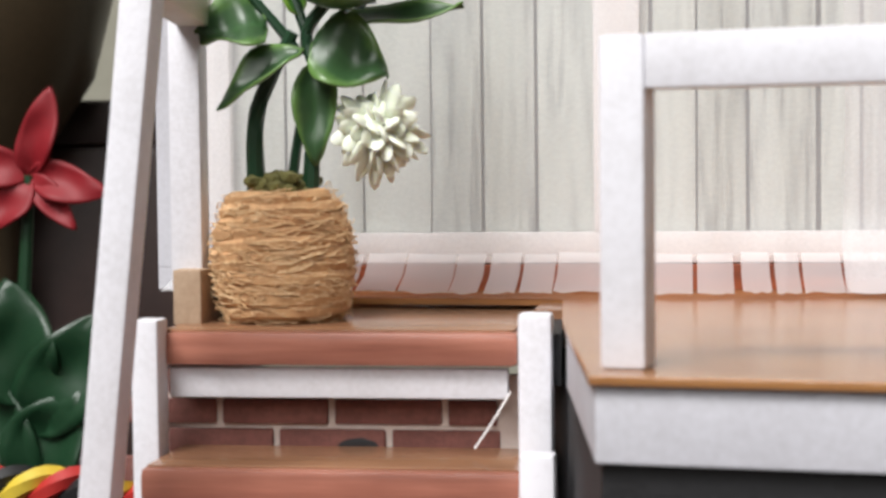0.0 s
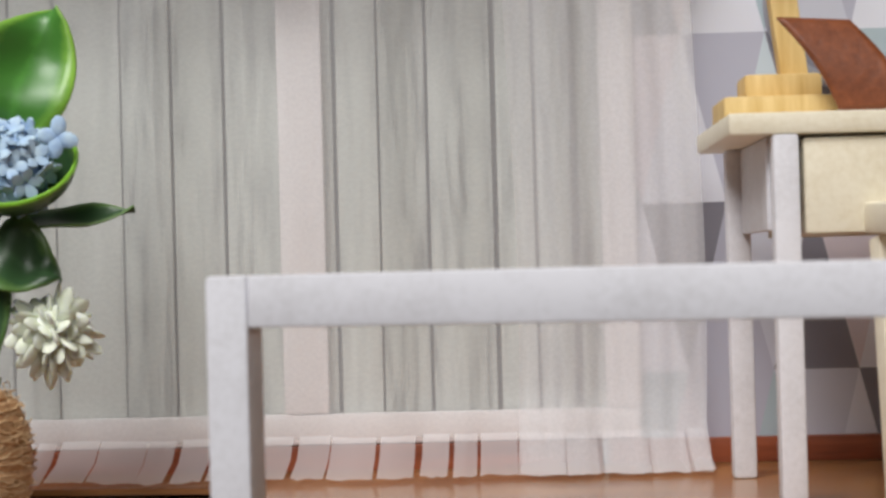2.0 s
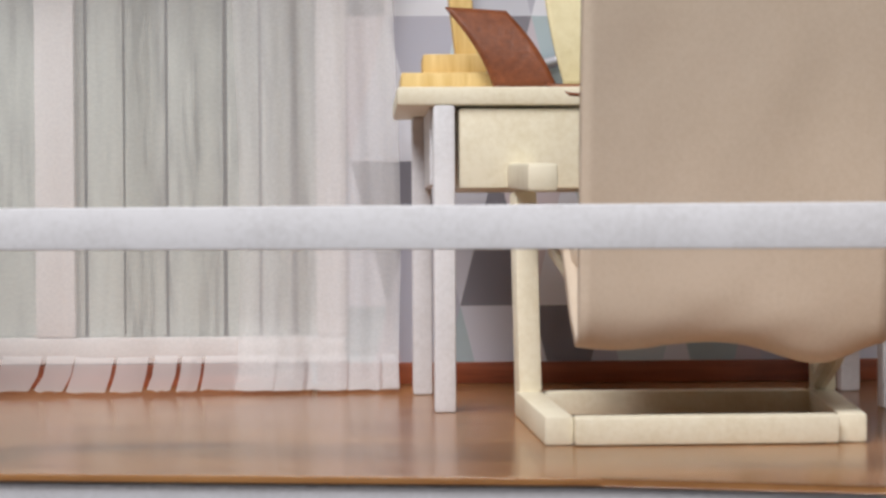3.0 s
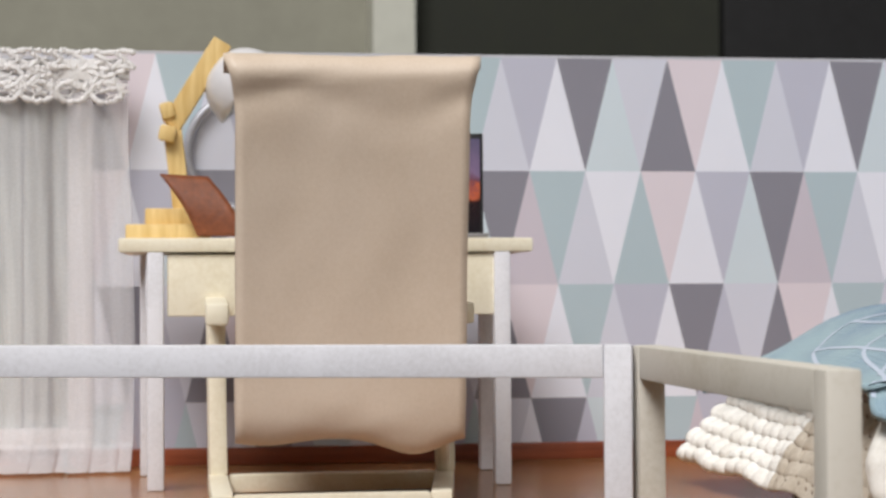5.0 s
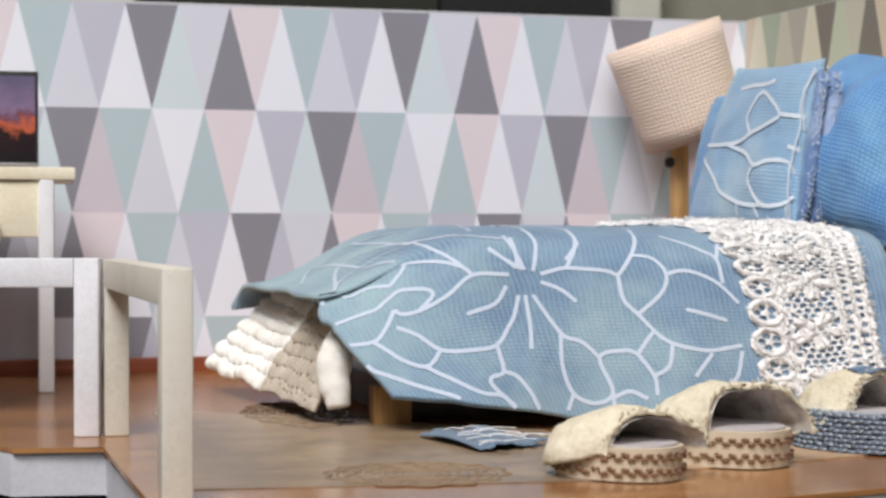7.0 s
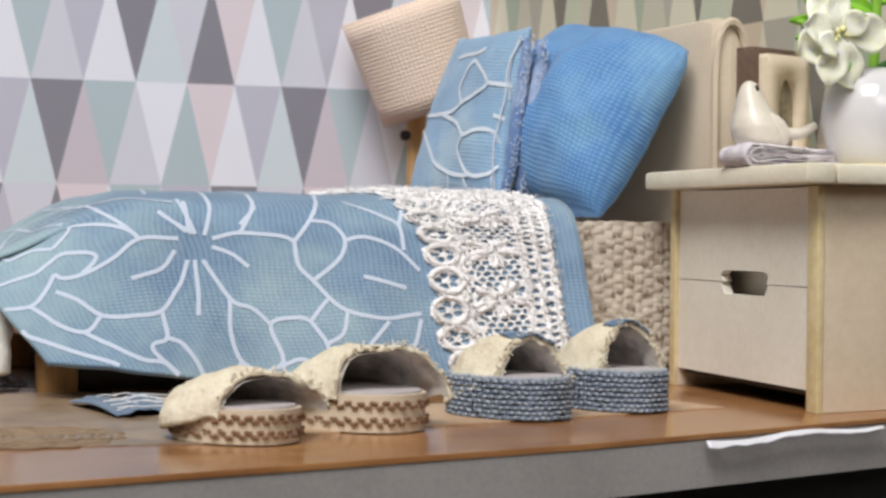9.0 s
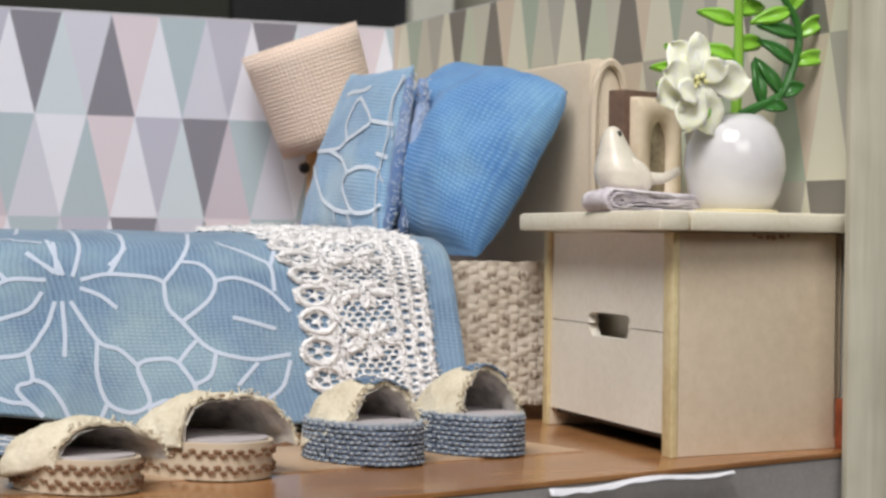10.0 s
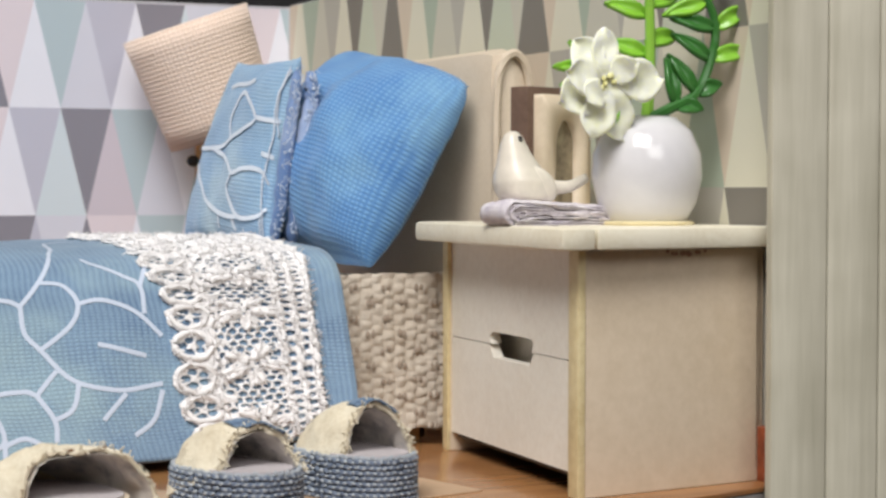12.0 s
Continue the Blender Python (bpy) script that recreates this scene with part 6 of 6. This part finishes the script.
def shoe(x, y, rz, label, dark, light, rows, L=1.4, W=1.05, H=0.32, cover=0.78, slant=0.14, tall=0.36, pinch=0.0, vault=0.95):
    """A backless slipper: a braided platform and a vaulted vamp over the toe half."""
    ob = thing("shoe", label, "shoe", x, y, 0.013, rz, "shoes beside the bed")
    n = 40
    core = bmesh.new()
    lo = [core.verts.new(outline(2 * math.pi * i / n, L - 0.07, W - 0.07)) for i in range(n)]
    hi = [core.verts.new(outline(2 * math.pi * i / n, L - 0.05, W - 0.05) + Vector((0, 0, H))) for i in range(n)]
    core.faces.new(hi)
    core.faces.new(lo[::-1])
    for i in range(n):
        core.faces.new((lo[i], lo[(i + 1) % n], hi[(i + 1) % n], hi[i]))
    band = rows <= 3
    part("sole", core, light if band else dark, ob)
    if band:
        for zc in (0.74, 0.3):
            bm = bmesh.new()
            m = 120
            for i in range(m):
                a = 2 * math.pi * i / m
                d = (outline(a + 0.05, L, W) - outline(a - 0.05, L, W)).normalized()
                rot = d.to_track_quat("X", "Z").to_matrix()
                p = outline(a, L - 0.02, W - 0.02) + Vector((0, 0, H * zc + (0.018 if i // 2 % 2 else -0.018) + random.uniform(-0.008, 0.008)))
                add_ball(bm, p, 0.5, (0.05 * random.uniform(0.8, 1.2), 0.03, 0.036), 1, rot)
            part("zigzag_stitch", bm, dark, ob, "brown zigzag stitching")["kind"] = "stuff"
    m = 92
    for mat, odd in () if band else ((dark, 0), (light, 1)):
        bm = bmesh.new()
        for k in range(rows):
            z = H * (k + 0.5) / rows
            for i in range(m):
                if (i + k) % 2 != odd:
                    continue
                a = 2 * math.pi * (i + random.uniform(-0.15, 0.15)) / m
                d = (outline(a + 0.05, L, W) - outline(a - 0.05, L, W)).normalized()
                rot = d.to_track_quat("X", "Z").to_matrix() @ Matrix.Rotation(radians(24 if k % 2 else -24), 3, "Y")
                sz = (0.05, 0.05, H / rows * 0.72) if odd else (0.07, 0.034, H / rows * 1.02)
                q = random.uniform(0.8, 1.15)
                add_ball(bm, outline(a, L, W) + Vector((0, 0, z + random.uniform(-0.006, 0.006))), 0.5 * q, sz, 1, rot)
        part("braid", bm, mat, ob)["kind"] = "stuff"

    def vamp(u, v, inner=0.0):
        """u across the vault, v from the toe to the slanting mouth; inner: how far inside the outer skin."""
        a = (u - 0.5) * math.pi
        sn, cs = math.sin(a), max(0.0, math.cos(a))
        xx = L / 2 + 0.015 - inner - L * (cover - slant * sn) * v
        taper = (1 - max(0.0, xx / (L / 2 + 0.02)) ** 2.6) ** 0.5 if xx < L / 2 + 0.02 else 0.0
        half = max(0.02, (W / 2 * (0.92 + 0.24 * xx / L) + 0.02 - inner) * taper * (1 - pinch * v * v))
        rise = (tall - inner) * math.sin(min(1.0, 0.06 + v * 1.2) * math.pi / 2) ** 0.75
        low = H * (0.3 + 0.6 * min(1.0, v * 1.1)) * (1 - 0.3 * max(0.0, sn) * (1 - v))
        p = Vector((xx + 0.05 * cs * v, half * (abs(sn) ** 0.95) * (1 if sn > 0 else -1), low + (rise * (1 + 0.16 * sn) + H - low) * cs ** vault))
        g = p + Vector((x, y, 0))
        return p + wob(g, 2.6, 0.05) + wob(g, 8.0, 0.02) + wob(g, 22.0, 0.008)

    part("vamp", sheet(vamp, 44, 26, 1.6, 1.0), SHOECREAM, ob, "cream cotton vamp with frayed mouth", "all", 0.03)
    part("lining", sheet(lambda u, v: vamp(u, 0.15 + 0.84 * v, 0.035), 30, 16, 1.4, 0.9), SHOEIN, ob, "grey printed lining", "all")
    fr = bmesh.new()
    rr = random.Random(int(x * 100))
    lump = [Vector(vamp(i / 40, 1.0)) + Vector((rr.uniform(-0.012, 0.012), 0, rr.uniform(-0.01, 0.01))) for i in range(41)]
    add_tube(fr, lump, 0.026, 7, taper=lambda t: 0.8 + 0.6 * noise.noise((t * 16 + x, 0, 0)))
    part("mouth_roll", fr, SHOECREAM, ob, "rolled cream edge of the mouth")
    fr = bmesh.new()
    for i in range(40):
        p = Vector(vamp((i + 0.5) / 40, 1.0))
        for q in range(5 if not band else 2):
            d = Vector((rr.uniform(-0.07, 0.03), rr.uniform(-0.05, 0.05), rr.uniform(-0.02, 0.07)))
            add_tube(fr, [p, p + d * 0.6 + Vector((0, 0, 0.015)), p + d], 0.006, 4)
    part("mouth_trim", fr, SHOECREAM, ob, "frayed trim round the mouth")
    if band:
        spots = bmesh.new()
        for k in (0.42, 0.56):
            add_ball(spots, Vector(vamp(k, 0.985)) + Vector((-0.01, 0, 0.012)), 0.03, (0.8, 1.2, 0.5), 1)
        part("mouth_stitch", spots, BRAIDTAN, ob, "brown stitches at the mouth")
    else:
        part("ribbon", sheet(lambda u, v: Vector(vamp(0.33 + 0.3 * u, 0.8 + 0.23 * v)) + Vector((-0.03 * v, 0, 0.034 + 0.012 * math.sin(9 * v))), 10, 6, 0.4, 0.2), BLUENET, ob, "blue ribbon over the mouth", "all", 0.02)
        rimfr = bmesh.new()
        for i in range(150):
            t = 2 * math.pi * i / 150
            p = outline(t, L - 0.03, W - 0.03) + Vector((0, 0, H))
            add_ball(rimfr, p + Vector((0, 0, rr.uniform(-0.005, 0.015))), rr.uniform(0.012, 0.024), (1, 1, 1.2), 1)
        part("sole_rim", rimfr, BRAIDWHITE, ob, "frayed pale rim of the sole")["kind"] = "stuff"
    fluff = bmesh.new()
    for _ in range(260):
        p = Vector(vamp(rr.uniform(0.05, 0.95), rr.uniform(0.1, 1.0)))
        d = Vector((rr.uniform(-1, 1), rr.uniform(-1, 1), rr.uniform(0.2, 1))) * 0.026
        add_tube(fluff, [p, p + d * 0.6, p + d + Vector((0, 0, -0.008))], 0.0045, 4)
    part("fluff", fluff, SHOECREAM, ob, "loose cream cotton fluff")["kind"] = "stuff"
    part("insole", prism([tuple(outline(2 * math.pi * i / 24, L - 0.14, W - 0.14).xy) for i in range(24)], H, H + 0.02), INSOLE, ob)
    return ob


shoe(1.9, -12.0, 128, "cream slipper with a tan braided sole", BRAIDTAN, SOLECREAM, 3, 1.15, 0.92, 0.27, cover=0.84, slant=0.2, tall=0.28)
shoe(3.1, -11.35, 116, "cream slipper with a tan braided sole, beside its pair", BRAIDTAN, SOLECREAM, 3, 1.35, 1.08, 0.31, cover=0.84, slant=0.18, tall=0.38)
shoe(4.68, -10.85, 112, "cream slipper with a blue and white woven sole", BRAIDBLUE, BRAIDWHITE, 8, 1.25, 0.94, 0.36, 0.76, 0.1, 0.36, 0.22, 1.7)
shoe(5.86, -10.45, 108, "cream slipper with a blue woven sole, frayed trim", BRAIDBLUE, BRAIDWHITE, 8, 1.25, 0.92, 0.37, 0.76, 0.08, 0.42, 0.26, 1.6)

# floor sheets: a card under the shoes, a grey print, a peeled paper edge
CARD = paint("tan_card", lin(198, 170, 140), lin(160, 128, 100), 0.5, 1.0, 14)
GREYRUG = paint("grey_brown_print", lin(166, 142, 116), lin(98, 80, 66), 0.32, 1.6, 7, 0.3)
tagged(finish("floor_card", prism([(2.4, -11.85), (6.95, -10.72), (6.6, -9.6), (2.2, -9.8)], 0.001, 0.012), CARD), "thin tan card lying under the shoes", "card")
tagged(finish("printed_rug", prism([(-1.6, -11.9), (2.3, -12.3), (2.35, -8.6), (0.9, -7.2), (-1.3, -5.6)], 0.001, 0.008), GREYRUG), "worn grey-brown printed rug sheet on the floor", "rug")
bm = sheet(lambda u, v: (5.75 + 2.15 * u, -12.6 + 0.69 * u - 0.05 - 0.05 * v, -0.055 - 0.02 * math.sin(u * 9) - v * (0.02 + 0.03 * (1 - u) + 0.025 * noise.noise((u * 11, 0, 0)))), 50, 5, 3, 0.3)
tagged(finish("peeled_paper", bm, WHITE, smooth="all", solid=0.02), "torn white paper peeling from the floor edge", "paper")
DARKPRINT = paint("dark_print", lin(146, 124, 102), lin(108, 90, 74), 0.5)


def ornament(x, y, rx, ry):
    bm = bmesh.new()
    for k in range(9):
        s = 1 - k * 0.105
        wave = (0.05, 0.0, 0.09)[k % 3]
        add_tube(bm, [(x + rx * s * math.cos(t) * (1 + wave * math.sin((14 - k) * t)), y + ry * s * math.sin(t) * (1 + wave * math.sin((14 - k) * t)), 0.006) for t in [q * math.pi / 48 for q in range(96)]], 0.012 if k % 3 else 0.017, 4, True)
    ob = finish("printed_ornament", bm, DARKPRINT)
    return tagged(ob, "faint dark round ornament printed on the floor", "ornament")


ornament(0.2, -6.45, 0.57, 1.3)
ornament(0.3, -11.5, 0.75, 0.7)

# ---- the room beyond: pale wall, white frames, a dark doorway, and things beside the stairs ----
ROOMWALL = paint("olive_grey_wall", lin(168, 166, 152), lin(150, 148, 134), 0.9, 0.05, 0.6)
ROOMTAUPE = paint("taupe_room_wall", lin(116, 110, 102), lin(102, 96, 90), 0.9, 0.05, 0.6)
ROOMWHITE = paint("room_white", lin(226, 226, 214), lin(206, 206, 194), 0.7, 0.05, 0.6)
CEIL = paint("room_ceiling", lin(236, 234, 228), lin(220, 218, 210), 0.9, 0.03, 0.5)


def room_box(name, x0, x1, y0, y1, z0, z1, mat, label):
    return tagged(finish(name, box((x0 + x1) / 2, (y0 + y1) / 2, (z0 + z1) / 2, x1 - x0, y1 - y0, z1 - z0, 0), mat, smooth=False), label, "wall" if "wall" in name else name.split("_")[-1], kind="structure")


room_box("room_wall_back", -150, 150, 80, 84, -75, 165, ROOMWALL, "olive grey room wall far behind")
room_box("room_wall_front", -150, 150, -204, -200, -75, 165, ROOMTAUPE, "plain room wall")
room_box("room_wall_left", -154, -150, -204, 84, -75, 165, ROOMTAUPE, "plain room wall")
room_box("room_wall_right", 150, 154, -204, 84, -75, 165, ROOMTAUPE, "plain room wall")
room_box("room_ceiling", -154, 154, -204, 84, 165, 169, CEIL, "plain white ceiling")
room_box("room_floor", -154, 154, -204, 84, -79, -75, DARKWOOD_SHADE, "dark room floor")
room_box("door_frame_1", 3.4, 5.8, 76, 80, -75, 60, ROOMWHITE, "white painted door frame")
room_box("door_frame_2", 34.9, 37.6, 76, 80, -75, 60, ROOMWHITE, "white painted door frame")
room_box("doorway_dark", 5.8, 24, 78, 79.9, -75, 60, paint("dark_olive", lin(52, 54, 44), lin(36, 38, 32), 0.8, 0.05, 0.6), "dark doorway panel")
room_box("doorway_black", 24, 34.9, 77, 79.9, -75, 60, BLACK, "black doorway gap")
table = thing("table", "dark wooden table carrying the miniature house", "table")
part("top", box(0, -5, -9.0, 70, 50, 2.0, 0.1), DARKWOOD_SHADE, table)
for x, y in ((-32, -27), (32, -27), (-32, 17), (32, 17)):
    part("leg", box(x, y, -42.5, 3, 3, 65, 0.2), DARKWOOD_SHADE, table)

urn = thing("brown_vase", "large dark brown glazed vase beside the house", "vase", -24.4, 20, -8)
part("body", lathe([(1.6, 0), (1.3, 2), (0.9, 5), (0.9, 8), (1.6, 9.6), (2.5, 11), (3.0, 13), (2.9, 15), (2.2, 17), (1.6, 18), (0.1, 18)], 40), plain("brown_glaze", lin(78, 66, 50), 0.35), urn, "", "all")
part("rim", lathe([(1.58, 18.0), (1.7, 18.6), (1.75, 19), (1.4, 19), (1.35, 18.0)], 40), plain("brown_glaze_rim", lin(70, 58, 44), 0.35), urn, "", "all")
crate = thing("dark_box", "dark brown wooden box beside the house", "box", -22.6, 24, -8, 8)
part("body", box(0, 0, 4.8, 6, 5, 9.6, 0.2), paint("dark_brown_lacquer", lin(60, 40, 36), lin(38, 24, 22), 0.5), crate)
part("lid", box(0, 0, 10.1, 6.2, 5.2, 0.98, 0.2), paint("dark_brown_lid", lin(54, 36, 32), lin(34, 22, 20), 0.5), crate)
redfl = thing("red_flower", "red artificial flower on a leafy stem", "flower", -20.9, 14, -8)
RED = plain("red_petal", lin(136, 18, 30), 0.6)
stem(redfl, [(0, 0, 0), (-0.2, 0, 5), (0.0, 0, 9.0)], 0.16)
for tx, tz, w in ((1.5, -0.3, 0.7), (0.5, 1.5, 0.7), (-0.6, -0.9, 0.8), (-1.2, 0.4, 0.7), (0.9, -0.9, 0.5)):
    leaf(redfl, (0, 0, 9.0), (tx, -0.3, 9.0 + tz), w, (0, -1, 0.2), RED, 0.2, "petal", 0.8, solid=0.05)
for lx, lz, tx, tz in ((-0.1, 3.0, -1.4, 6.0), (0.0, 4.5, 1.3, 6.6), (-0.1, 3.5, 0.9, 5.3), (0, 2.0, 1.3, 4.0), (0, 5.0, -0.4, 7.2)):
    leaf(redfl, (lx, 0, lz), (tx, -0.4, tz), 1.5, (0.1, -1, 0.3), DARKGREEN, 0.2, "leaf", 0.8, solid=0.05)
rope = thing("striped_cord", "twisted black, yellow and red cord on the table", "cord", -19.0, 9, -6.5)
for k, c in enumerate((lin(214, 186, 60), lin(24, 24, 26), lin(180, 40, 36))):
    pts = [(-4 + 0.1 * i, 0.18 * math.sin(i * 0.45 + k * 2.09), 3.0 + 0.18 * math.cos(i * 0.45 + k * 2.09)) for i in range(80)]
    part("strand", tube(pts, 0.16, 6), plain("cord_colour", c, 0.6), rope)
part("support", box(0, 0.4, 0.6, 8, 1.4, 4.2, 0.1), BLACK, rope)
